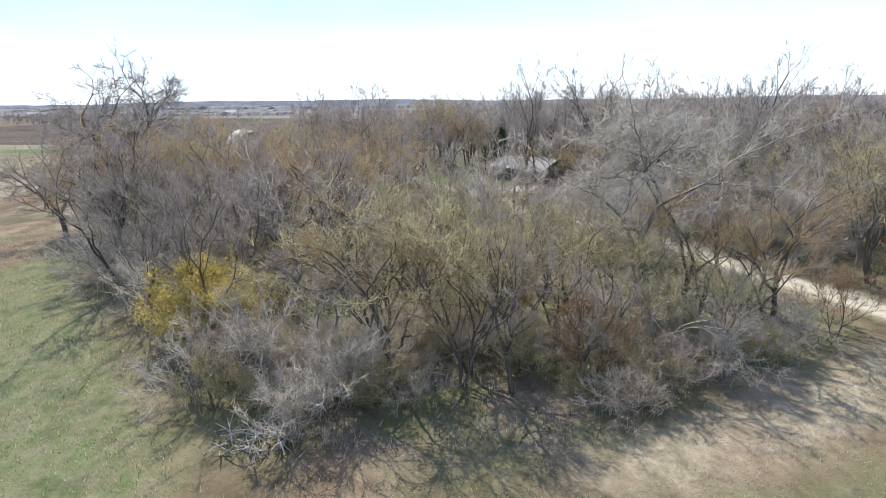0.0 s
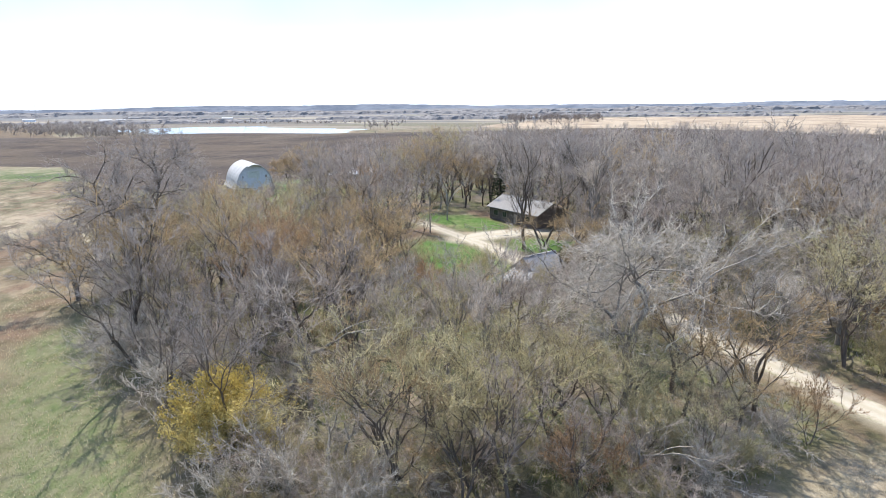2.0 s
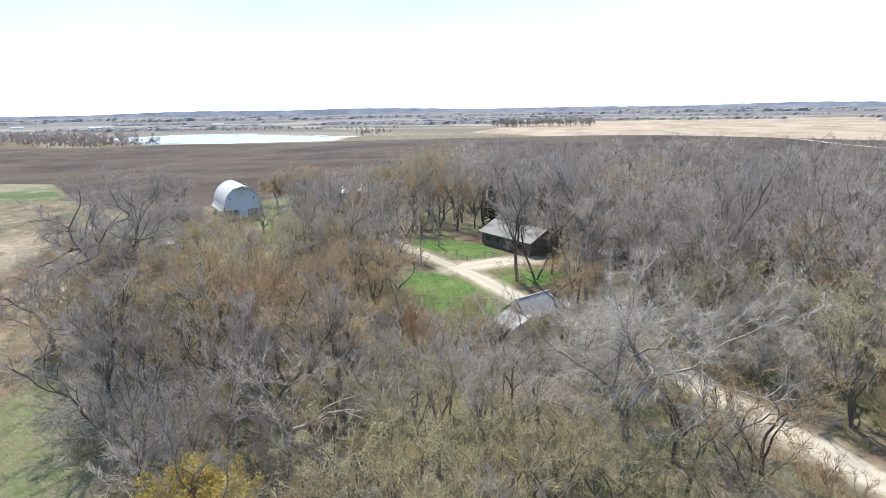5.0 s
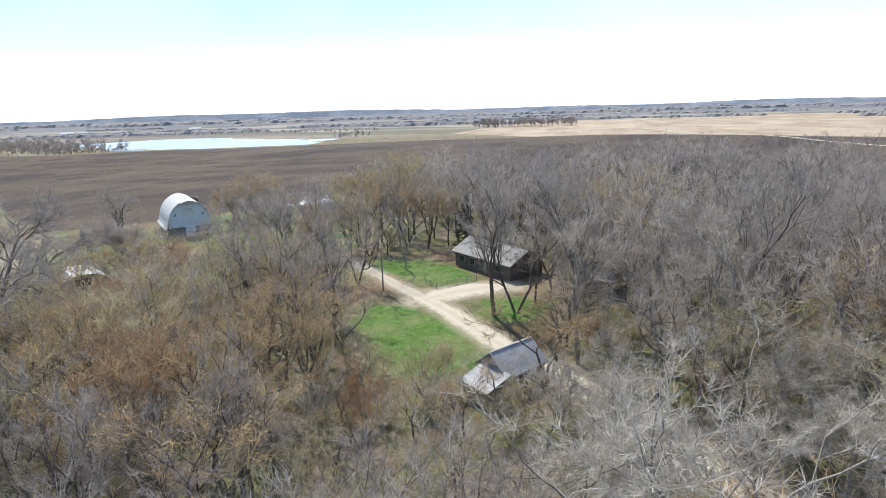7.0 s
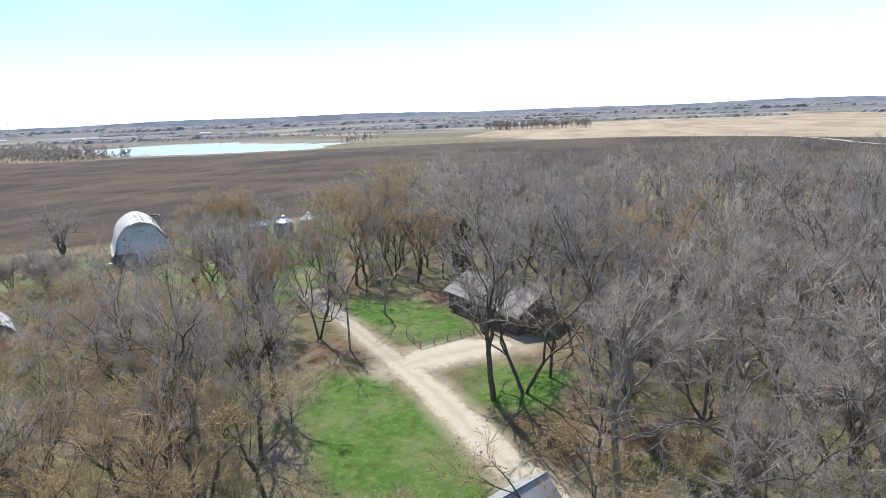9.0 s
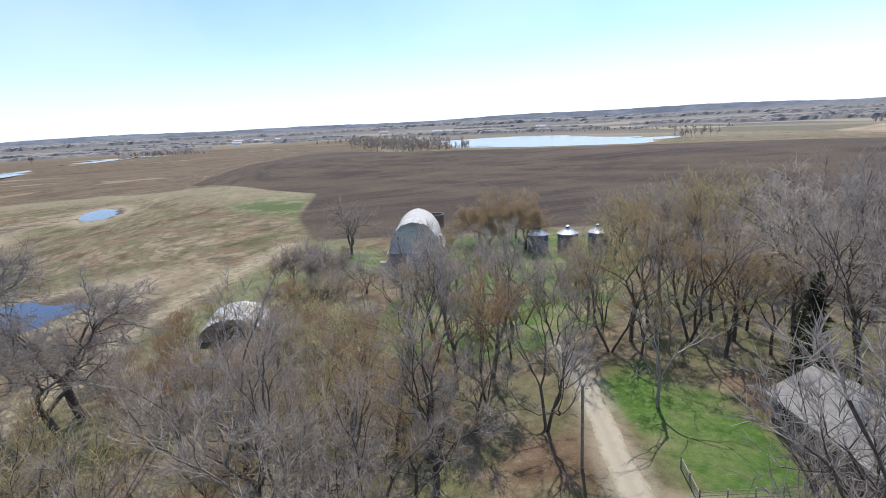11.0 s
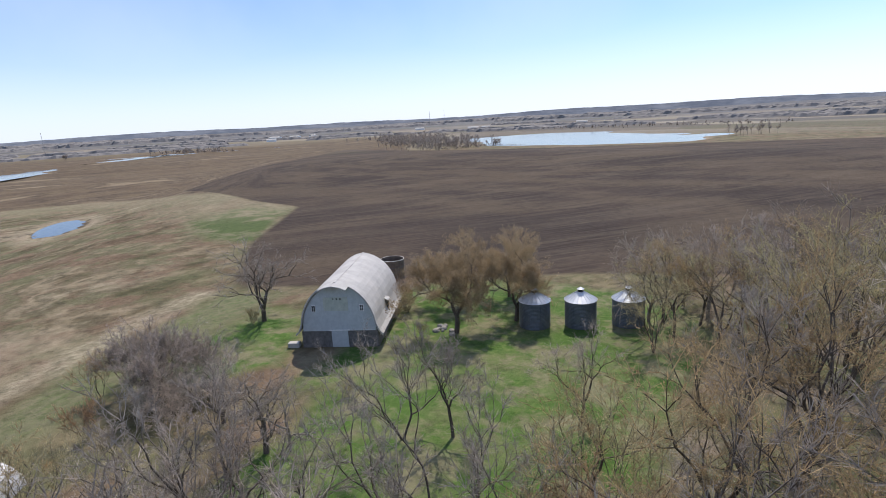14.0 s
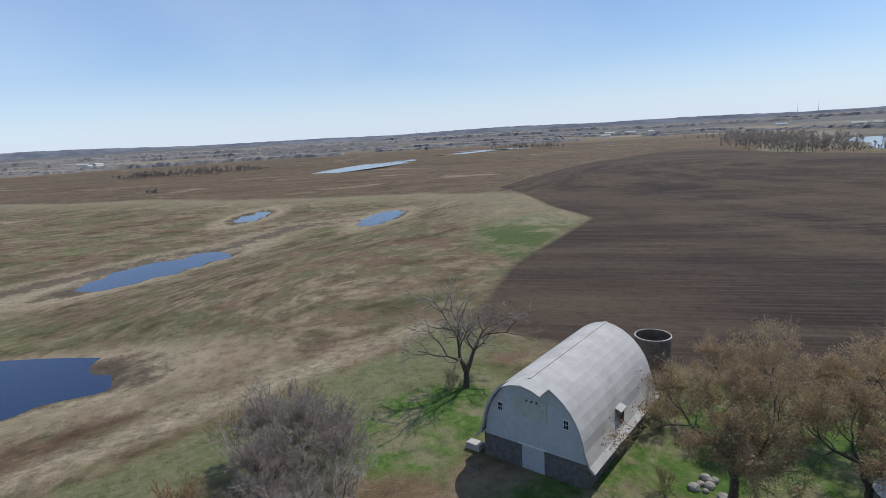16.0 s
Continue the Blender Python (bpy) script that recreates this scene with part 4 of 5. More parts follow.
BEYOND = []
scatter([WOODS[0]], 118, 3.9, (-70, 40, 35, 142), put_west, lawn_gap=4.0)
scatter([[(41, 40), (31, 60), (33, 78), (60, 78), (72, 45), (60, 28)]], 16, 4.0, (30, 72, 28, 78), put_east)
scatter([[(23, 62), (21, 88), (27, 98), (44, 124), (82, 112), (82, 56), (48, 44)]], 60, 3.4, (20, 84, 42, 126), put_east)
scatter([WOODS[1]], 190, 4.0, (-16, 115, 15, 200), put_east)
GROVE = [(-56, 123), (-40, 136), (-14, 124), (-5, 148), (-14, 160), (-36, 148), (-52, 140)]
scatter([GROVE], 6, 4.6, (-66, -5, 122, 162), put_west)


def put_shrub(x, y):
    k = rng.choice(["grey", "rosy", "olive", "rust"], p=[0.32, 0.22, 0.36, 0.10])
    SHRUBS[k].put(x, y, rng.uniform(3.2, 6.6), rng.uniform(0, 6.28))


for x, y, h, k in [(-16.6, 38.0, 6.6, "yellow"), (-14.2, 36.0, 5.8, "yellow"), (-17.2, 35.2, 4.8, "yellow"), (-10.5, 33.0, 4.0, "olive"), (-9.0, 31.0, 4.0, "rosy"), (8.5, 31.0, 6.5, "rust"), (9.5, 27.5, 3.0, "rosy"),
                   (13.0, 29.5, 4.0, "rosy"), (17.0, 31.5, 4.2, "grey"), (20.0, 33.0, 3.5, "olive"), (-19.0, 40.0, 5.0, "grey"), (-24.0, 44.0, 6.0, "grey"), (-29.0, 50.0, 6.5, "grey"),
                   (-22.0, 49.0, 7.0, "rosy"), (-33.0, 56.0, 6.5, "grey"), (-36.0, 62.0, 6.0, "olive"), (-62.0, 138.0, 5.0, "rust"), (-44.0, 158.0, 2.4, "olive"), (-57.0, 184.5, 5.5, "rosy"), (-42.5, 107.5, 5.0, "rust"), (-43.0, 113.0, 5.2, "rosy"), (-44.0, 117.5, 5.0, "grey"), (-45.5, 121.5, 5.0, "rosy"), (-41.5, 119.0, 5.0, "olive"), (-49.5, 107.0, 4.6, "rust"), (-40.5, 113.5, 4.6, "grey"), (-55.0, 183.0, 4.0, "olive"), (-58.5, 186.5, 5.5, "rust"), (-60.5, 147.5, 4.6, "grey"), (-57.0, 147.0, 4.4, "grey"), (-61.5, 144.0, 4.6, "grey"), (-58.0, 151.5, 4.4, "grey"), (-55.5, 144.0, 4.2, "rosy"), (-59.0, 149.5, 4.4, "grey"), (-58.0, 144.0, 4.4, "rosy"), (-62.5, 147.0, 4.0, "rosy"), (-74.0, 168.0, 3.0, "olive"), (-47.0, 176.0, 2.6, "olive")]:
    SHRUBS[k].put(x, y, h, rng.uniform(0, 6.28))
    placed.append((x, y, 1.6))
for k in range(52):
    x, y = rng.uniform(-12, 25), rng.uniform(27.5, 37.0)
    if y > 26.5 + 0.5 * max(0, x - 9) and math.hypot(x + 15, y - 34) > 5.5:
        SHRUBS[rng.choice(["rosy", "olive", "rosy", "olive", "grey"])].put(x, y, rng.uniform(2.2, 4.2), rng.uniform(0, 6.28), 0.9)
scatter([WOODS[0]], 92, 1.9, (-70, 40, 20, 142), put_shrub, size=2.0, road_gap=2.6)
scatter([[(41, 40), (31, 60), (33, 78), (60, 78), (72, 45), (60, 28)]], 42, 1.8, (30, 72, 28, 78), put_shrub, size=2.0, road_gap=2.8)
scatter([WOODS[1]], 64, 2.2, (20, 85, 15, 125), put_shrub, size=2.0, road_gap=2.6)
scatter([WOODS[1]], 30, 2.2, (-16, 60, 125, 190), put_shrub, size=2.0, road_gap=2.6)


def woods_stuff(name, label, spots, twig, seed, twigs=(150, 0.08, 1.7), limbs=6):
    """Many light bare trees in one mesh, for the wood's far side."""
    r = np.random.default_rng(seed)
    segs, bp, bd, bl = [], [], [], []
    count, width, reach = twigs
    for x, y, h in spots:
        z = ground_z(x, y)
        top = np.array([x + r.normal() * 0.6, y + r.normal() * 0.6, z + h * 0.8])
        foot = np.array([x, y, z - 0.2])
        segs.append((*foot, *top, h * 0.013, 0.03))
        for k in range(limbs):
            f = r.uniform(0.3, 0.95)
            a = r.uniform(0, math.tau)
            q = foot + (top - foot) * f
            e = q + np.array([math.cos(a), math.sin(a), r.uniform(0.8, 1.5)]) * h * 0.17
            segs.append((*q, *e, h * 0.005, 0.02))
            n = count // limbs
            u = r.uniform(0.2, 1.0, n)[:, None]
            bp.append(q + (e - q) * u + r.normal(size=(n, 3)) * h * 0.03)
            v = r.normal(size=(n, 3)) * 0.6 + np.array([math.cos(a) * 0.4, math.sin(a) * 0.4, 0.7])
            bd.append(v / np.linalg.norm(v, axis=1)[:, None])
            bl.append(r.uniform(0.5, 1.0, n) * reach * h / 13)
    v1, f1 = tube_mesh(segs, 3)
    v2, f2 = blade_mesh(np.concatenate(bp), np.concatenate(bd), np.concatenate(bl), width, r)
    ob = piece(name, np.concatenate([v1, v2]), f1.tolist() + (f2 + len(v1)).tolist(), twig)
    return tagged(ob, label, "woods", kind="stuff")


def joined_wood(label, spots, bark, twig, seed):
    """Many whole bare trees as one mesh: wood first, then twigs."""
    shapes = {"tall": [tree_meshes(seed + k, height=18.0, bole=0.28, spread=0.5, up=0.07, depth=5, gnarl=0.17, side=0.3, twigs=5, reach=0.07, twig_w=0.045, girth=1.2) for k in range(3)],
              "round": [tree_meshes(seed + 7, height=12.0, bole=0.2, spread=0.6, up=0.04, depth=5, gnarl=0.2, side=0.3, twigs=5, reach=0.07, twig_w=0.045, girth=1.2, buds=600, bud_size=0.07)]}
    verts, faces, index, base = [], [], [], 0
    for n, (x, y, h, turn, kind) in enumerate(spots):
        wood, crown = shapes[kind][n % len(shapes[kind])]
        size, c, sn = h / (18.0 if kind == "tall" else 12.0), math.cos(turn), math.sin(turn)
        spin = np.array([[c, -sn, 0], [sn, c, 0], [0, 0, 1]]).T * size
        for m, (v, f) in enumerate((wood, crown)):
            f = f if isinstance(f, list) else f.tolist()
            verts.append(v @ spin + np.array([x, y, ground_z(x, y) - 0.05]))
            faces += [[i + base for i in q] for q in f]
            index += [m] * len(f)
            base += len(v)
    ob = piece("far_woods", np.concatenate(verts), faces, bark)
    ob.data.materials.append(twig)
    ob.data.polygons.foreach_set("material_index", np.array(index, np.int32))
    return tagged(ob, label, "woods", kind="stuff")


for n, (colour, label) in enumerate((("dusky", "tall dusky bare trees deeper in the wood"), ("rosy", "tall rosy-brown bare trees deeper in the wood"), ("grey", "tall grey bare trees deeper in the wood"))):
    joined_wood(label, BEYOND[n::3], BARK, TWIG[colour], 60 + 10 * n)

far = []
while len(far) < 520:
    x, y = rng.uniform(-16, 250), rng.uniform(15, 296)
    if float(inside(WOODS[1], x, y)) < -1 and (x > 95 or y > 175) and all((x - a) ** 2 + (y - b) ** 2 > 10 for a, b, _ in far[-200:]):
        far.append((x, y, rng.uniform(13, 18)))
woods_stuff("far_woods", "dense bare grey-brown wood along the field", far, TWIG["rosy"], 5)

# ---------------------------------------------------------------- barn
def metal_material(name, a, b, rough=0.45, metal=0.7, stripe=0.0):
    m = Mat(name, rough, metal, 0.4)
    v = m.coords()
    f = m.noise(v, 0.5, 5)
    c = m.mix(m.ramp(f, [(0.35, 0.0), (0.7, 1.0)]), a, b)
    g = m.noise(m.scaled(v, 5, 5, 0.5), 1.0, 4)
    return m.colour(m.mix(m.ramp(g, [(0.55, 0.0), (0.8, 0.4)]), c, tuple(0.6 * k for k in a))).m


def paint_material(name, a, b, scale=1.5, rough=0.75, bump=0.1):
    m = Mat(name, rough, spec=0.25)
    v = m.coords()
    f = m.noise(v, scale, 6)
    g = m.noise(m.scaled(v, 4, 4, 0.4), 1.4, 4)
    c = m.mix(m.ramp(f, [(0.35, 0.0), (0.7, 1.0)]), a, b)
    c = m.mix(m.ramp(g, [(0.58, 0.0), (0.82, 0.35)]), c, tuple(0.55 * k for k in a))
    return m.colour(c).bump(f, bump, 0.02).m


# weathered white, with the front gable's bluish shade put into the colour
BARN_WHITE = paint_material("weathered_shaded_white_boards", (0.43, 0.465, 0.485), (0.52, 0.555, 0.57))


def roof_material():
    m = Mat("pale_grey_shingles", 0.9, spec=0.2)
    v = m.coords()
    f, g = m.noise(v, 0.45, 6, 0.65), m.noise(m.scaled(v, 1, 3.0, 3.0), 3.2, 4, 0.75)
    c = m.mix(m.ramp(f, [(0.35, 0.0), (0.68, 1.0)]), (0.36, 0.35, 0.335), (0.47, 0.455, 0.435))
    c = m.mix(m.ramp(g, [(0.50, 0.0), (0.80, 0.25)]), c, (0.33, 0.32, 0.305))
    return m.colour(c).bump(g, 0.35, 0.03).m


BARN_ROOF = roof_material()
HAY_DOOR = paint_material("faded_green_boards", (0.40, 0.43, 0.38), (0.52, 0.555, 0.50))
BLOCK = paint_material("grey_block", (0.12, 0.112, 0.108), (0.20, 0.19, 0.182), 2.0, 0.9, 0.3)
TRIM = paint_material("white_trim", (0.70, 0.70, 0.69), (0.80, 0.80, 0.79))
# near-black for openings: the shade inside them is put into the colour
DARK = paint_material("dark_opening", (0.015, 0.015, 0.017), (0.03, 0.03, 0.032))
CONCRETE = paint_material("weathered_concrete", (0.36, 0.34, 0.315), (0.50, 0.48, 0.45), 1.2, 0.9, 0.2)
OLD_CONCRETE = paint_material("stained_concrete", (0.13, 0.12, 0.11), (0.24, 0.225, 0.205), 1.0, 0.95, 0.3)
# bin wall steel: the shaded side's dark blue-grey is put into the colour
GALV_SHADED = metal_material("shaded_galvanised_steel", (0.10, 0.112, 0.132), (0.17, 0.182, 0.205), 0.55, 0.35)
GALV_ROOF = metal_material("bright_galvanised_roof", (0.50, 0.515, 0.54), (0.68, 0.695, 0.71), 0.42, 0.6)
SHINGLE = paint_material("grey_asphalt_shingles", (0.19, 0.18, 0.168), (0.27, 0.257, 0.24), 3.0, 0.97, 0.3)
BROWN_WALL = paint_material("dark_brown_siding", (0.085, 0.07, 0.06), (0.15, 0.125, 0.105), 2.0, 0.85, 0.2)
GREY_METAL = metal_material("weathered_grey_metal_roof", (0.20, 0.20, 0.205), (0.31, 0.31, 0.31), 0.75, 0.1)
WOOD = paint_material("weathered_wood", (0.20, 0.165, 0.13), (0.34, 0.295, 0.245), 3.0, 0.9, 0.3)
GLASS = Mat("window_glass", 0.08, spec=0.5).colour((0.02, 0.025, 0.03)).m


def arch(w, wall, top, n=10):
    """Half profile of a gothic-arched roof, from eave to ridge."""
    pts = []
    for i in range(n + 1):
        t = i / n
        x = w * (1 - t ** 1.9)
        z = wall + (top - wall) * (1 - (1 - t) ** 1.55)
        pts.append((x, z))
    return pts


def barn():
    b = thing("barn", "white gothic-roofed barn with pale grey shingles and block walls", "barn", -54.85, 167.95, ground_z(-55, 170), 29.5)
    W, L, WALL, TOP = 5.2, 16.4, 2.4, 9.1
    prof = arch(W, WALL, TOP)
    # block walls
    for s in (-1, 1):
        box_part("side_wall", s * W - 0.15, s * W + 0.15, 0.3, L - 0.3, 0, WALL, BLOCK, b)
        for k in range(6):
            y = 1.8 + k * 2.5
            win = box_part("window", s * (W + 0.12) - 0.06, s * (W + 0.12) + 0.06, y - 0.55, y + 0.55, 1.15, 1.95, TRIM, b)
            box_part("pane", s * (W + 0.17) - 0.03, s * (W + 0.17) + 0.03, y - 0.43, y + 0.43, 1.25, 1.85, GLASS, win)
    for name, y0, y1 in (("front_wall", 0.0, 0.3), ("back_wall", L - 0.3, L)):
        box_part(name, -W - 0.15, -1.15, y0, y1, 0, WALL, BLOCK, b)
        box_part(name, 1.15, W + 0.15, y0, y1, 0, WALL, BLOCK, b)
    # gable boards
    outline = [(x, z) for x, z in prof] + [(-x, z) for x, z in prof[::-1][1:]]
    for y0, y1 in ((-0.06, 0.16), (L - 0.16, L + 0.06)):
        bm = bmesh.new()
        prism(bm, [(x * 0.985, z) for x, z in outline], y0, y1)
        part("gable", bm, BARN_WHITE, b, "white painted board gable")
    door = box_part("door", -1.15, 1.15, -0.09, 0.05, 0.05, WALL + 0.1, BARN_WHITE, b, "tall white sliding door")
    box_part("door_rail", -1.5, 1.5, -0.14, -0.09, WALL + 0.05, WALL + 0.17, TRIM, door)
    for x in (-3.35, 3.35):
        win = box_part("window", x - 0.28, x + 0.28, -0.13, -0.05, 5.2, 6.15, TRIM, b)
        for z in (5.28, 5.7):
            for dx in (-0.22, 0.03):
                box_part("pane", x + dx, x + dx + 0.19, -0.15, -0.125, z, z + 0.36, GLASS, win)
    hay = box_part("hay_door", -1.9, 1.5, -0.14, -0.055, 5.3, 7.2, HAY_DOOR, b, "faded greenish hay door under the hood")
    for x in (-0.5, 0.0, 0.5):
        box_part("slot", x - 0.09, x + 0.09, -0.155, -0.12, 6.88, 7.08, DARK, hay)
    # roof shell with flared eaves
    flare = [(W + 0.95, WALL - 0.35), (W + 0.45, WALL + 0.15)] + [(x + 0.1, z + 0.25) for x, z in prof[1:]]
    for s in (-1, 1):
        bm = bmesh.new()
        under = [(x - 0.14, z - 0.16) for x, z in flare]
        prism(bm, [(s * max(x, 0), z) for x, z in flare + under[::-1]], -0.45, L + 0.45)
        part("roof_slope", bm, BARN_ROOF, b)
    # hay hood: the crown of the roof runs on over the hay door
    crown = [(x + 0.1, z + 0.25) for x, z in prof if x < 2.0]
    crown[-1] = (0.0, crown[-1][1])
    under = [(max(x - 0.1, 0), z - 0.16) for x, z in crown]
    for s in (-1, 1):
        bm = bmesh.new()
        prism(bm, [(s * x, z) for x, z in crown + under[::-1]], -2.1, -0.452)
        part("hay_hood", bm, BARN_ROOF, b, "shingled hay hood over the gable")
    # small side dormer; a near-black sheet paints the shade of its opening
    d = box_part("dormer", 4.55, 5.45, 6.95, 8.05, 2.3, 4.35, BLOCK, b, "small grey side dormer with a dark opening")
    box_part("dormer_door", 5.42, 5.49, 7.05, 7.95, 2.35, 4.1, DARK, d)
    bm = bmesh.new()
    prism(bm, [(4.2, 4.95), (5.65, 4.3), (5.65, 4.42), (4.2, 5.07)], 6.8, 8.2)
    part("dormer_roof", bm, BARN_ROOF, d)
    box_part("ridge_cap", -0.14, 0.14, -0.45, L + 0.45, TOP + 0.2, TOP + 0.32, BARN_ROOF, b)
    return b


barn()


SILO_WALL = paint_material("stained_silo_staves", (0.11, 0.083, 0.065), (0.20, 0.157, 0.125), 1.2, 0.9, 0.2)


def silo():
    x, y, r, h = -61.8, 188.2, 2.0, 7.1
    s = thing("silo", "old roofless round concrete silo beside the barn", "silo", x, y, ground_z(x, y))
    n = 28
    bm = bmesh.new()
    rings = []
    for rad, zs in ((r, (0, h)), (r - 0.10, (h, 0))):
        for z in zs:
            rings.append([bm.verts.new((rad * math.cos(i / n * math.tau), rad * math.sin(i / n * math.tau), z)) for i in range(n)])
    for a, c in zip(rings, rings[1:]):
        for i in range(n):
            bm.faces.new((a[i], a[(i + 1) % n], c[(i + 1) % n], c[i]))
    part("wall", bm, SILO_WALL, s)
    for k in range(7):
        bm = bmesh.new()
        z = 0.5 + k * 0.9
        a = [bm.verts.new(((r + 0.03) * math.cos(i / n * math.tau), (r + 0.03) * math.sin(i / n * math.tau), z)) for i in range(n)]
        c = [bm.verts.new(((r + 0.03) * math.cos(i / n * math.tau), (r + 0.03) * math.sin(i / n * math.tau), z + 0.05)) for i in range(n)]
        for i in range(n):
            bm.faces.new((a[i], a[(i + 1) % n], c[(i + 1) % n], c[i]))
        part("hoop", bm, GALV_SHADED, s)
    bm = bmesh.new()
    a = [bm.verts.new(((r + 0.03) * math.cos(i / n * math.tau), (r + 0.03) * math.sin(i / n * math.tau), h + 0.05)) for i in range(n)]
    c = [bm.verts.new(((r - 0.09) * math.cos(i / n * math.tau), (r - 0.09) * math.sin(i / n * math.tau), h + 0.05)) for i in range(n)]
    d = [bm.verts.new(((r + 0.03) * math.cos(i / n * math.tau), (r + 0.03) * math.sin(i / n * math.tau), h - 0.04)) for i in range(n)]
    for i in range(n):
        bm.faces.new((a[i], a[(i + 1) % n], c[(i + 1) % n], c[i]))
        bm.faces.new((d[i], d[(i + 1) % n], a[(i + 1) % n], a[i]))
    part("rim", bm, CONCRETE, s, "pale weathered rim ring")


silo()


def grain_bin(x, y, label):
    b = thing("grain_bin", label, "grain bin", x, y, ground_z(x, y), group="grain bins in a row")
    R, EAVE, PEAK, n = 2.2, 3.9, 5.0, 48
    bm = bmesh.new()
    rings = []
    for k in range(40):
        z = EAVE * k / 39
        rr = R if k % 2 == 0 else R + 0.03
        rings.append([bm.verts.new((rr * math.cos(i / n * math.tau), rr * math.sin(i / n * math.tau), z)) for i in range(n)])
    for a, c in zip(rings, rings[1:]):
        for i in range(n):
            bm.faces.new((a[i], a[(i + 1) % n], c[(i + 1) % n], c[i]))
    part("wall", bm, GALV_SHADED, b, "corrugated galvanised steel wall")
    m = 20
    for i in range(m):
        bm = bmesh.new()
        a0, a1 = i / m * math.tau, (i + 1) / m * math.tau
        p = [((R + 0.16) * math.cos(a), (R + 0.16) * math.sin(a), EAVE - 0.06) for a in (a0, a1)]
        q = [(0.42 * math.cos(a), 0.42 * math.sin(a), PEAK) for a in (a1, a0)]
        bm.faces.new([bm.verts.new(v) for v in p + q])
        rod(bm, (p[0][0], p[0][1], p[0][2] + 0.02), (q[1][0], q[1][1], q[1][2] + 0.02), 0.035, 0.03, 5)
        part("roof_panel", bm, GALV_ROOF, b)
    bm = bmesh.new()
    rod(bm, (0, 0, PEAK - 0.08), (0, 0, PEAK + 0.35), 0.42, 0.42, 16)
    cap = part("cap", bm, DARK, b, "dark vent collar")
    bm = bmesh.new()
    rod(bm, (0, 0, PEAK + 0.35), (0, 0, PEAK + 0.6), 0.55, 0.12, 16)
    part("cap_lid", bm, GALV_ROOF, cap)
    bm = bmesh.new()
    box(bm, -0.35, 0.35, -R - 0.05, -R + 0.02, 0.8, 2.4)
    part("hatch", bm, GALV_SHADED, b)
    box_part("ladder_rail", R * 0.76 - 0.03, R * 0.76 + 0.03, -R * 0.70, -R * 0.66, 0.2, EAVE, GALV_SHADED, b)
    box_part("base", -R * 0.71, R * 0.71, -R * 0.71, R * 0.71, -0.2, 0.06, CONCRETE, b)
    return b


first_bin = grain_bin(-34.8, 187.2, "round corrugated steel grain bin with conical roof")
copy_thing(first_bin, pose(-29.1, 190.3, ground_z(-29, 190), 0, 0, 10))
copy_thing(first_bin, pose(-23.3, 193.6, ground_z(-23, 193), 0, 0, 22))

# ---------------------------------------------------------------- house, sheds


def gable_building(name, label, category, x, y, turn, length, depth, wall, ridge, wall_mat, roof_mat, over=0.45, roof_label=""):
    """Ridge along local x, the front (-y) at y=0."""
    b = thing(name, label, category, x, y, ground_z(x, y), turn)
    for nm, box_ in (("front_wall", (0, length, 0, 0.2)), ("back_wall", (0, length, depth - 0.2, depth))):
        box_part(nm, *box_, -0.2, wall, wall_mat, b)
    for x0 in (0.0, length - 0.2):
        bm = bmesh.new()
        prism(bm, [(0.2, -0.2), (depth - 0.2, -0.2), (depth - 0.2, wall), (depth / 2, ridge - 0.1), (0.2, wall)], 0, 0.2)
        bm.transform(Matrix.Translation((x0, 0, 0)) @ Matrix(((0, 1, 0, 0), (1, 0, 0, 0), (0, 0, 1, 0), (0, 0, 0, 1))))
        bmesh.ops.recalc_face_normals(bm, faces=bm.faces[:])
        part("gable_wall", bm, wall_mat, b)
    rise = (ridge - wall) / (depth / 2)
    for s in (0, 1):
        bm = bmesh.new()
        e, zr = -over, wall - over * rise
        o = [(e, zr + 0.02), (depth / 2, ridge + 0.02), (depth / 2, ridge + 0.16), (e, zr + 0.16)]
        if s:
            o = [(depth - a, c) for a, c in o]
        prism(bm, o, -over, length + over)
        bm.transform(Matrix(((0, 1, 0, 0), (1, 0, 0, 0), (0, 0, 1, 0), (0, 0, 0, 1))))
        bmesh.ops.recalc_face_normals(bm, faces=bm.faces[:])
        part("roof_slope", bm, roof_mat, b, roof_label)
    box_part("ridge_cap", -over, length + over, depth / 2 - 0.12, depth / 2 + 0.12, ridge + 0.12, ridge + 0.21, roof_mat, b)
    return b


def window(parent, x, z, w, h, y=0.0):
    win = box_part("window", x - w / 2 - 0.08, x + w / 2 + 0.08, y - 0.07, y + 0.04, z - 0.08, z + h + 0.08, WOOD, parent)
    for k in (-1, 1):
        box_part("pane", x + (k - 1) * w / 4 + 0.02, x + (k + 1) * w / 4 - 0.02, y - 0.085, y - 0.06, z, z + h, GLASS, win)


house = gable_building("house", "long low brown house with a grey shingle roof", "house", 11.4, 128.2, math.degrees(math.atan2(-13.1, 8.8)), 15.6, 8.2, 3.0, 5.0, BROWN_WALL, SHINGLE, 0.6)
for x, w in ((2.2, 1.4), (5.2, 1.4), (12.6, 1.6)):
    window(house, x, 1.1, w, 1.1)
hd = box_part("door", 8.3, 9.3, -0.06, 0.03, 0.1, 2.15, WOOD, house, "plain wooden front door")
box_part("handle", 9.1, 9.2, -0.1, -0.05, 1.05, 1.12, GALV_SHADED, hd)
box_part("chimney", 9.5, 10.2, 4.4, 5.0, 4.3, 6.0, BLOCK, house)

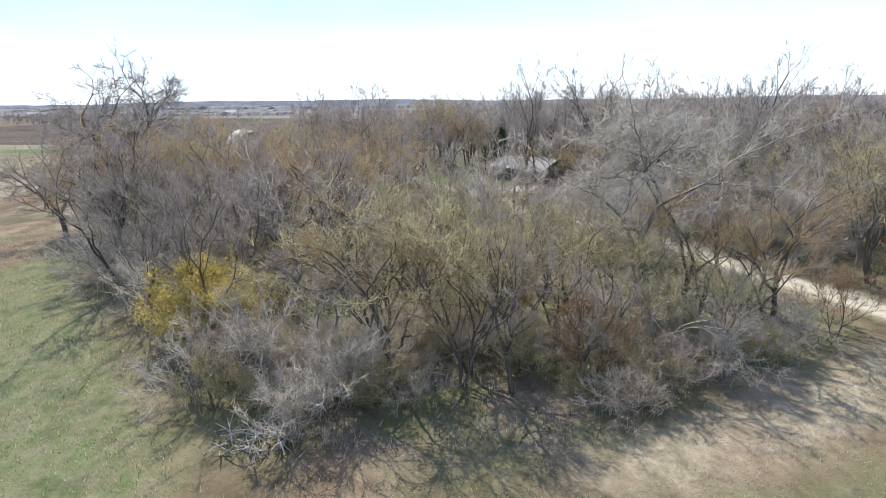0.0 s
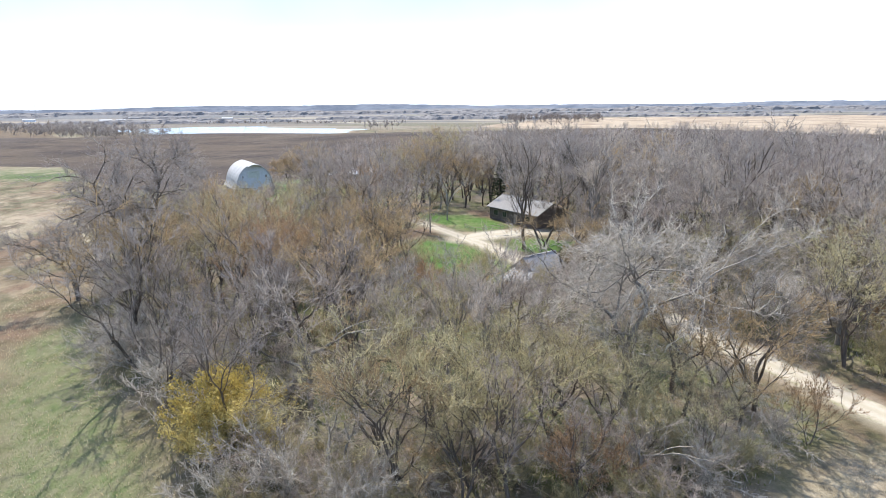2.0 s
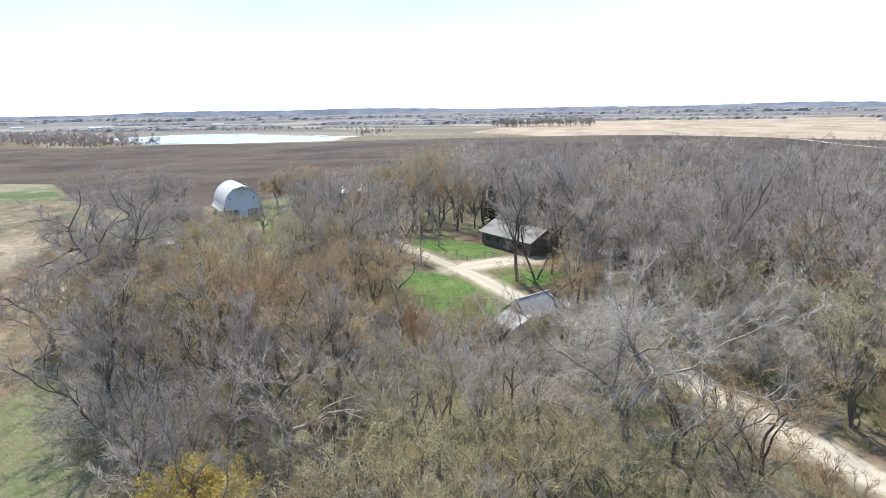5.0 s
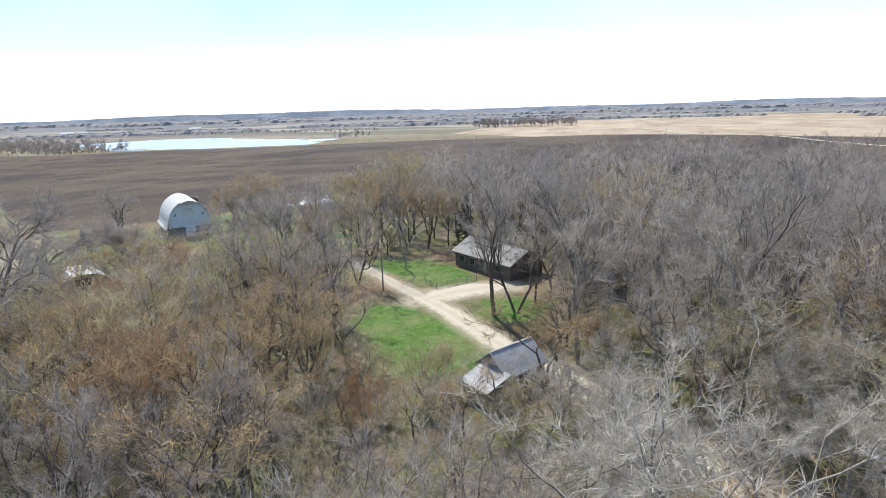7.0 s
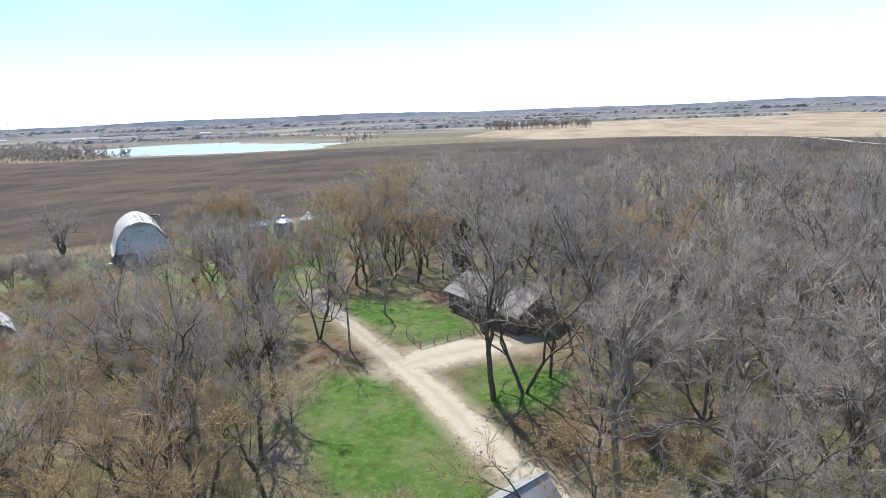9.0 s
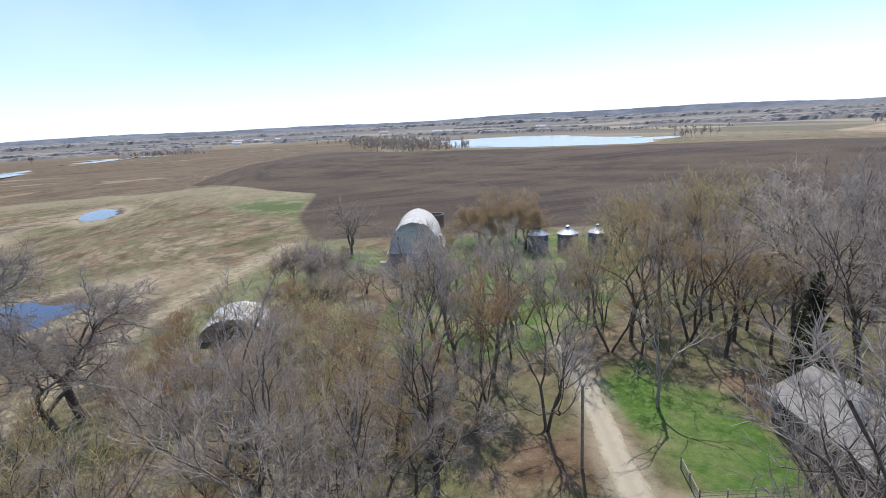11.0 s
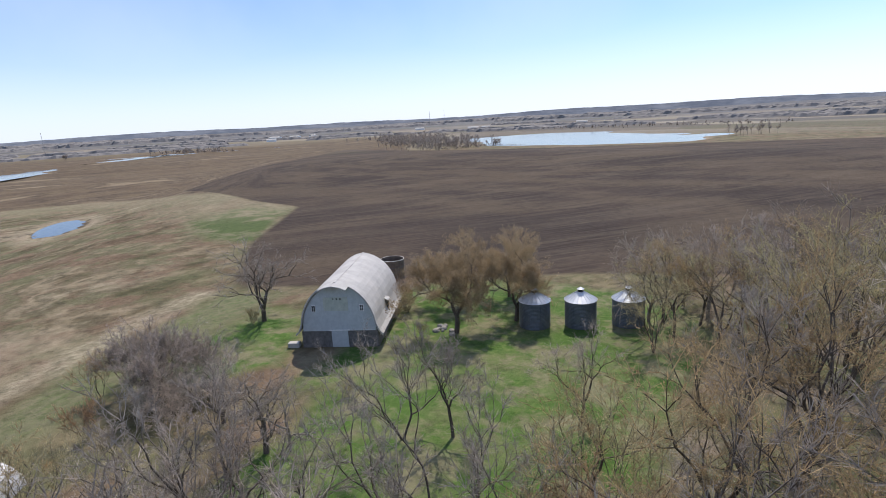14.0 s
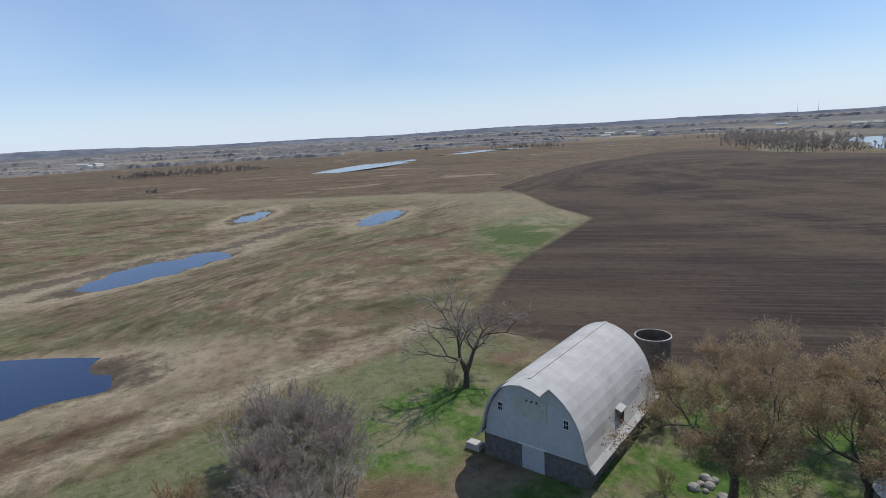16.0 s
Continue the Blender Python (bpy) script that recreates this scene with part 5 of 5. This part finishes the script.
shed = gable_building("shed", "grey metal-roofed shed half hidden by trees", "shed", 12.75, 73.4, math.degrees(math.atan2(4.8, 6.7)), 5.8, 4.6, 2.7, 4.5, WOOD, GREY_METAL, 0.35)
box_part("door", 1.8, 4.2, -0.07, 0.03, 0.05, 2.2, BROWN_WALL, shed, "wide dark wooden shed door")
lean = box_part("lean_to", -3.1, 0.0, -0.4, 3.4, -0.1, 2.2, WOOD, shed, "low lean-to with grey roof")
bm = bmesh.new()
prism(bm, [(-3.5, 2.0), (0.0, 3.0), (0.0, 3.12), (-3.5, 2.12)], -0.7, 3.7)
part("lean_to_roof", bm, GREY_METAL, lean)



def arched_hut(x, y, turn):
    b = thing("arched_hut", "low arched hut of dull pale sheet metal among the trees", "shed", x, y, ground_z(x, y), turn)
    w, h, ln, n = 4.8, 3.2, 9.0, 18
    arc = [(w * math.cos(math.pi * i / n), h * math.sin(math.pi * i / n)) for i in range(n + 1)]
    for k in range(8):
        bm = bmesh.new()
        prism(bm, arc + [(0.97 * a, 0.97 * c) for a, c in arc[::-1]], k * ln / 8, (k + 1) * ln / 8 - 0.06)
        part("roof_sheet", bm, WHITE_SHEET, b)
    for y0 in (0.25, ln - 0.4):
        bm = bmesh.new()
        prism(bm, [(0.965 * a, 0.965 * c) for a, c in arc], y0, y0 + 0.1)
        part("end_wall", bm, WOOD, b)
    # dark sheet painted for the shade inside the open end
    box_part("door", -1.4, 1.4, 0.16, 0.25, 0.05, 2.3, DARK, b, "wide open doorway, its inner shade painted as a dark sheet")
    return b


WHITE_SHEET = metal_material("white_sheet_metal", (0.36, 0.365, 0.37), (0.50, 0.505, 0.51), 0.6, 0.15)
arched_hut(-56.5, 121.5, 40.0)
hut = gable_building("hut", "low weathered hut with a grey roof in the wood", "shed", 31.0, 109.0, -40.0, 5.0, 4.0, 2.1, 3.0, WOOD, SHINGLE, 0.3)
box_part("door", 1.8, 2.7, -0.05, 0.03, 0.05, 1.95, WOOD, hut)

# ---------------------------------------------------------------- pole, fence
pole = thing("utility_pole", "dark weathered wooden utility pole", "pole", -2.2, 113.2, ground_z(-2, 113))
bm = bmesh.new()
rod(bm, (0, 0, -0.3), (0, 0, 7.6), 0.15, 0.11, 10)
part("post", bm, WOOD, pole)

fence = thing("fence", "low weathered wooden rail fence along the drive", "fence")
line = [(5.1, 116.7), (7.0, 112.6), (14.3, 117.1)]
for (ax, ay), (bx, by) in zip(line, line[1:]):
    ln = math.hypot(bx - ax, by - ay)
    n = max(2, round(ln / 2.4))
    for k in range(n + 1):
        x, y = ax + (bx - ax) * k / n, ay + (by - ay) * k / n
        bm = bmesh.new()
        rod(bm, (x, y, -0.2), (x, y, 1.15), 0.07, 0.06, 6)
        part("post", bm, WOOD, fence)
        if k < n:
            x2, y2 = ax + (bx - ax) * (k + 1) / n, ay + (by - ay) * (k + 1) / n
            for z in (0.35, 0.68, 1.0):
                bm = bmesh.new()
                rod(bm, (x, y, z), (x2, y2, z), 0.045, 0.045, 5)
                part("rail", bm, WOOD, fence)

# ---------------------------------------------------------------- grass tufts at the wood's edge


def grass(name, label, count, polys, bounds, height, width, material, seed):
    r = np.random.default_rng(seed)
    x, y = r.uniform(bounds[0], bounds[1], count * 6), r.uniform(bounds[2], bounds[3], count * 6)
    d = np.minimum.reduce([inside(p, x, y) for p in polys])
    keep = (d < 0) & (rough_edge(x * 3, y * 3, 4.0) + r.normal(size=len(x)) * 0.5 > -0.2)
    x, y = x[keep][:count], y[keep][:count]
    p = np.stack([x, y, terrain(x, y) - 0.02], 1)
    v = r.normal(size=(len(x), 3)) * 0.45 + np.array([0, 0, 1.0])
    v /= np.linalg.norm(v, axis=1)[:, None]
    bv, bf = blade_mesh(p, v, height * r.uniform(0.5, 1.3, len(x)), width, r)
    return tagged(piece(name, bv, bf, material), label, "grass", kind="stuff")


def grass_material(name, dark, light):
    m = Mat(name, 0.9, spec=0.1)
    c = m.mix(m.island(), dark, light)
    glow = m.node("ShaderNodeBsdfTranslucent", Color=c)
    both = m.node("ShaderNodeMixShader", i0=0.5, i1=m.b.outputs[0], i2=glow.outputs[0])
    m.t.links.new(both.outputs[0], m.t.nodes["Material Output"].inputs["Surface"])
    return m.colour(c).m


STRAW = grass_material("straw_blades", (0.46, 0.38, 0.25), (0.58, 0.50, 0.34))
BLADE = grass_material("green_blades", (0.16, 0.19, 0.08), (0.24, 0.25, 0.12))
MEADOW = [[(-60, 8), (-60, 80), (-48, 80), (-36, 56), (-22, 38), (-12, 23), (6, 21), (20, 27), (31, 38), (40, 30), (46, 8)]]
grass("dry_grass", "tufts of dry straw-coloured grass", 26000, MEADOW, (-60, 46, 8, 80), 0.26, 0.05, STRAW, 3)
grass("green_grass", "patches of short fresh green grass", 12000, [STRIP, STRIP2], (-48, 36, 10, 68), 0.20, 0.05, BLADE, 4)
grass("wood_floor_growth", "low dead stalks and brambles on the woodland floor", 38000, WOODS, (-66, 60, 20, 140), 0.6, 0.05, TWIG["rosy"], 6)

FRESH = grass_material("fresh_undergrowth", (0.10, 0.125, 0.035), (0.19, 0.19, 0.075))
grass("green_undergrowth", "low green shoots among the leaf litter", 20000, WOODS, (-62, 75, 24, 145), 0.45, 0.09, FRESH, 8)

# ---------------------------------------------------------------- far groves and tree lines
FAR_WOOD = twig_material("far_twigs", (0.26, 0.225, 0.205), (0.36, 0.32, 0.29))


def band(ax, ay, bx, by, width, n, h0, h1):
    u = rng.uniform(0, 1, n)
    off = rng.normal(size=n) * width
    dx, dy = bx - ax, by - ay
    ln = math.hypot(dx, dy)
    return [(ax + dx * a - dy / ln * o, ay + dy * a + dx / ln * o, rng.uniform(h0, h1)) for a, o in zip(u, off)]


groves = [
    ("grove round a distant farmstead", band(140, 1165, 318, 1120, 20, 190, 12, 18)),
    ("bare trees along the lake shore", band(-330, 630, -540, 800, 24, 150, 10, 17) + band(-320, 620, -560, 830, 26, 190, 3, 7) + band(-560, 830, -700, 960, 30, 90, 8, 14) + band(-860, 715, -1050, 712, 14, 110, 5, 10) + band(-362, 740, -330, 715, 5, 12, 6, 9) + band(-380, 755, -300, 700, 5, 40, 1.5, 3) + band(-105, 800, -60, 830, 8, 14, 9, 14) + band(-500, 1190, -60, 1130, 20, 120, 4, 8)),
    ("thin row of bare trees between distant fields", band(110, 1080, 160, 1090, 6, 16, 10, 14)),
    ("bare trees in the distant marsh", band(-850, 60, -890, 205, 16, 70, 7, 12) + band(-840, 40, -900, 220, 20, 220, 3, 6) + band(-513, 103, -509, 106, 2, 5, 5, 7) + band(-1131, 570, -1128, 574, 3, 5, 10, 13)),
]
for label, spots in groves:
    woods_stuff("distant_trees", label, spots, FAR_WOOD, 9, (70, 0.36, 3.8), 4)


def canopy_material():
    m = Mat("far_canopy", 0.95, spec=0.1)
    v = m.coords()
    c = m.mix(m.ramp(m.noise(v, 0.05, 6, 0.7), [(0.35, 0.0), (0.65, 1.0)]), (0.135, 0.13, 0.13), (0.245, 0.225, 0.205))
    return m.colour(c).m


CANOPY = canopy_material()


def canopy(label, a, r, length, depth, height, seed, turn):
    """A far wood: one uneven crown surface that drops to the ground at its edges."""
    g = np.random.default_rng(seed)
    step = 7.0 if r < 2200 else 12.0
    nu, nv = max(6, int(length / step)), max(5, int(depth / step))
    u, w = np.meshgrid(np.linspace(-0.5, 0.5, nu), np.linspace(-0.5, 0.5, nv), indexing="ij")
    lx = u * length + g.normal(size=u.shape) * step * 0.25
    ly = w * depth + 0.10 * depth * np.sin(u * 9 + seed) + g.normal(size=u.shape) * step * 0.25
    x = -r * math.sin(a) + lx * math.cos(a + turn) - ly * math.sin(a + turn)
    y = 100 + r * math.cos(a) + lx * math.sin(a + turn) + ly * math.cos(a + turn)
    shape = g.uniform(0.5, 1.0, u.shape) * (0.85 + 0.15 * np.sin(u * 23 + seed * 2))
    rim = (np.abs(u) > 0.499) | (np.abs(w) > 0.499)
    z = terrain(x, y) + np.where(rim, -1.0, height * shape)
    k = np.arange((nu - 1) * nv).reshape(nu - 1, nv)[:, :nv - 1].ravel()
    ob = piece("far_woods", np.stack([x, y, z], -1).reshape(-1, 3), np.stack([k, k + nv, k + nv + 1, k + 1], 1), CANOPY)
    tagged(ob, label, "woods", kind="stuff")


rc = np.random.default_rng(21)
for k in range(44):
    a = rc.uniform(0.35, 2.1) if k < 20 else rc.uniform(-0.9, 0.5)
    r = rc.uniform(1350, 2300)
    canopy("dark tree line on the far plain", a, r, rc.uniform(160, 520), rc.uniform(30, 80), rc.uniform(6, 10), 100 + k, rc.uniform(-0.25, 0.25))
for k in range(34):
    a = -1.0 + 3.3 * (k + rc.uniform(-0.3, 0.3)) / 33
    canopy("dark bare woods along the far hills", a, rc.uniform(2500, 3300), rc.uniform(420, 700), rc.uniform(120, 260), rc.uniform(10, 15), 200 + k, rc.uniform(-0.12, 0.12))

# ridge at the end of the land, haze painted in as blue-grey
ridge_mat = Mat("haze_tinted_ridge", 1.0, spec=0.0)
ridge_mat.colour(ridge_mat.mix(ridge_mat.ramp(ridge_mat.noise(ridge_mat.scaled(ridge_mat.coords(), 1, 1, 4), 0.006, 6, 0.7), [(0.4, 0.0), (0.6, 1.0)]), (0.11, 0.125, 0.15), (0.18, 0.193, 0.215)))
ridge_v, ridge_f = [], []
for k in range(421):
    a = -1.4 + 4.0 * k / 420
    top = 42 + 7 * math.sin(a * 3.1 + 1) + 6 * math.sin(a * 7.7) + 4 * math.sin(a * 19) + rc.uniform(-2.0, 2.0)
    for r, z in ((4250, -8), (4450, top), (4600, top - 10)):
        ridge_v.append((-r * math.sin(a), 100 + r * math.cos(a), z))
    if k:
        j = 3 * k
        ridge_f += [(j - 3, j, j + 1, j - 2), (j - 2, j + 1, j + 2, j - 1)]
tagged(piece("backdrop", ridge_v, ridge_f, ridge_mat.m), "long wooded ridge on the horizon, coloured blue-grey for haze", "hills", kind="structure")

# far farm buildings and radio masts
FAR_WHITE = paint_material("far_white_walls", (0.66, 0.66, 0.65), (0.78, 0.78, 0.77))
for x, y, ln, turn in [(-1495, 1420, 34, 20), (-1450, 1455, 24, 95), (-1560, 1390, 40, 15), (-870, 1530, 30, 40), (-845, 1560, 22, 10), (-1765, -146, 36, 60), (-1740, -110, 26, 150),
                       (-1180, 1690, 30, 30), (235, 1420, 34, 0), (268, 1432, 22, 80), (-1320, 1180, 26, 45), (-620, 1720, 30, 20)]:
    farm = thing("farm_building", "far white farm building with a pale gable roof", "building", x, y, ground_z(x, y) - 0.3, turn, "farm buildings on the far plain")
    half, z0, z1 = ln * 0.22, 5.0, 8.0
    box_part("wall", -ln / 2, ln / 2, -half, half, 0, z0, FAR_WHITE, farm)
    bm = bmesh.new()
    prism(bm, [(-half - 0.6, z0), (half + 0.6, z0), (0, z1)], -ln / 2 - 0.5, ln / 2 + 0.5)
    bmesh.ops.rotate(bm, verts=bm.verts[:], cent=(0, 0, 0), matrix=Matrix.Rotation(radians(90), 3, "Z"))
    part("roof", bm, CONCRETE, farm)
for x, y, h in [(-1530, 2235, 62), (-1625, 2490, 66), (-1993, 869, 58)]:
    mast = thing("radio_mast", "thin far radio mast above the plain", "mast", x, y, ground_z(x, y) - 0.5, 0, "radio masts on the far plain")
    bm = bmesh.new()
    rod(bm, (0, 0, 0), (0, 0, h), 0.7, 0.4, 6)
    part("pole", bm, CONCRETE, mast)
    for k in (0.55, 0.8, 0.95):
        box_part("bracket", -1.6, 1.6, -0.3, 0.3, h * k, h * k + 0.7, CONCRETE, mast)

# ---------------------------------------------------------------- spruces behind the house


def spruce(x, y, height, seed, label):
    r = np.random.default_rng(seed)
    e = thing("spruce", label, "tree", x, y, ground_z(x, y))
    v, f = tube_mesh([(0, 0, -0.2, 0, 0, height * 0.5, 0.2, 0.12), (0, 0, height * 0.5, 0, 0, height, 0.12, 0.02)], 7)
    piece("trunk", v, f, BARK, e, smooth_faces=True)
    bp, bd, bl, segs = [], [], [], []
    z = 0.8
    while z < height - 0.3:
        reach = (height - z) * 0.27 + 0.15
        for k in range(7):
            a = r.uniform(0, math.tau)
            d = np.array([math.cos(a), math.sin(a), r.uniform(-0.25, 0.1)])
            q = np.array([0, 0, z])
            ln = reach * r.uniform(0.75, 1.15)
            segs.append((*q, *(q + d * ln), 0.03, 0.008, 0))
            n = 34
            u = r.uniform(0.1, 1.0, n)
            bp.append(q + d * (ln * u)[:, None])
            w = d * 0.7 + r.normal(size=(n, 3)) * 0.55 + np.array([0, 0, -0.15])
            bd.append(w / np.linalg.norm(w, axis=1)[:, None])
            bl.append(r.uniform(0.25, 0.6, n))
        z += 0.42
    lv, lf = tube_mesh(segs, 3)
    bv, bf = blade_mesh(np.concatenate(bp), np.concatenate(bd), np.concatenate(bl), 0.12, r)
    piece("crown", np.concatenate([lv, bv]), lf.tolist() + (bf + len(lv)).tolist(), TWIG["conifer"], e)


spruce(14.5, 138.0, 12.5, 41, "dark green spruce behind the brown house")
spruce(33.0, 150.0, 14.0, 42, "dark green spruce among bare trees")

# ---------------------------------------------------------------- dead branches and stones
r8 = np.random.default_rng(8)
for x, y, n, size, label in ((-9.3, 25.2, 46, 2.6, "heap of bleached dead branches at the wood's edge"), (-1.0, 133.0, 14, 2.6, "fallen bleached branches in the grass")):
    heap = thing("branch_heap", label, "branches", x, y, ground_z(x, y))
    for k in range(n):
        a, t = r8.uniform(0, math.tau), r8.uniform(0.1, 0.9)
        p = np.array([r8.normal() * size * 0.35, r8.normal() * size * 0.3, r8.uniform(0.02, 0.3)])
        q = p + np.array([math.cos(a), math.sin(a), t * 0.7]) * r8.uniform(0.6, 1.0) * size * 0.6
        m = (p + q) / 2 + np.array([0, 0, r8.uniform(0.0, 0.35)])
        side = q + r8.normal(size=3) * 0.4
        v, f = tube_mesh([(*p, *m, 0.05, 0.035), (*m, *q, 0.035, 0.012), (*m, *side, 0.022, 0.008)], 5)
        piece("branch", v, f, BARK_PALE, heap)
STONE = paint_material("pale_fieldstone", (0.20, 0.19, 0.17), (0.38, 0.36, 0.33), 3.0, 0.9, 0.4)
for k in range(9):
    x, y = -45.4 + r8.normal() * 0.9, 180.0 + r8.normal() * 0.7
    bm = bmesh.new()
    bmesh.ops.create_icosphere(bm, subdivisions=2, radius=r8.uniform(0.25, 0.55))
    for v in bm.verts:
        v.co *= 1 + 0.22 * noise.noise(v.co * 3 + Vector((k * 5, 0, 0)))
        v.co.z *= 0.7
    ob = part("boulder", bm, STONE)
    ob.location = (x, y, ground_z(x, y) + 0.12)
    tagged(ob, "pale rough fieldstone under the willow", "stone", "stones under the willow")
block = box_part("concrete_block", -0.8, 0.8, -0.5, 0.5, 0.0, 0.7, CONCRETE, None, "", 0.05)
block.matrix_basis = pose(-60.9, 164.9, ground_z(-61, 165), 0, 0, 29)
tagged(block, "low weathered concrete block by the barn corner", "block")
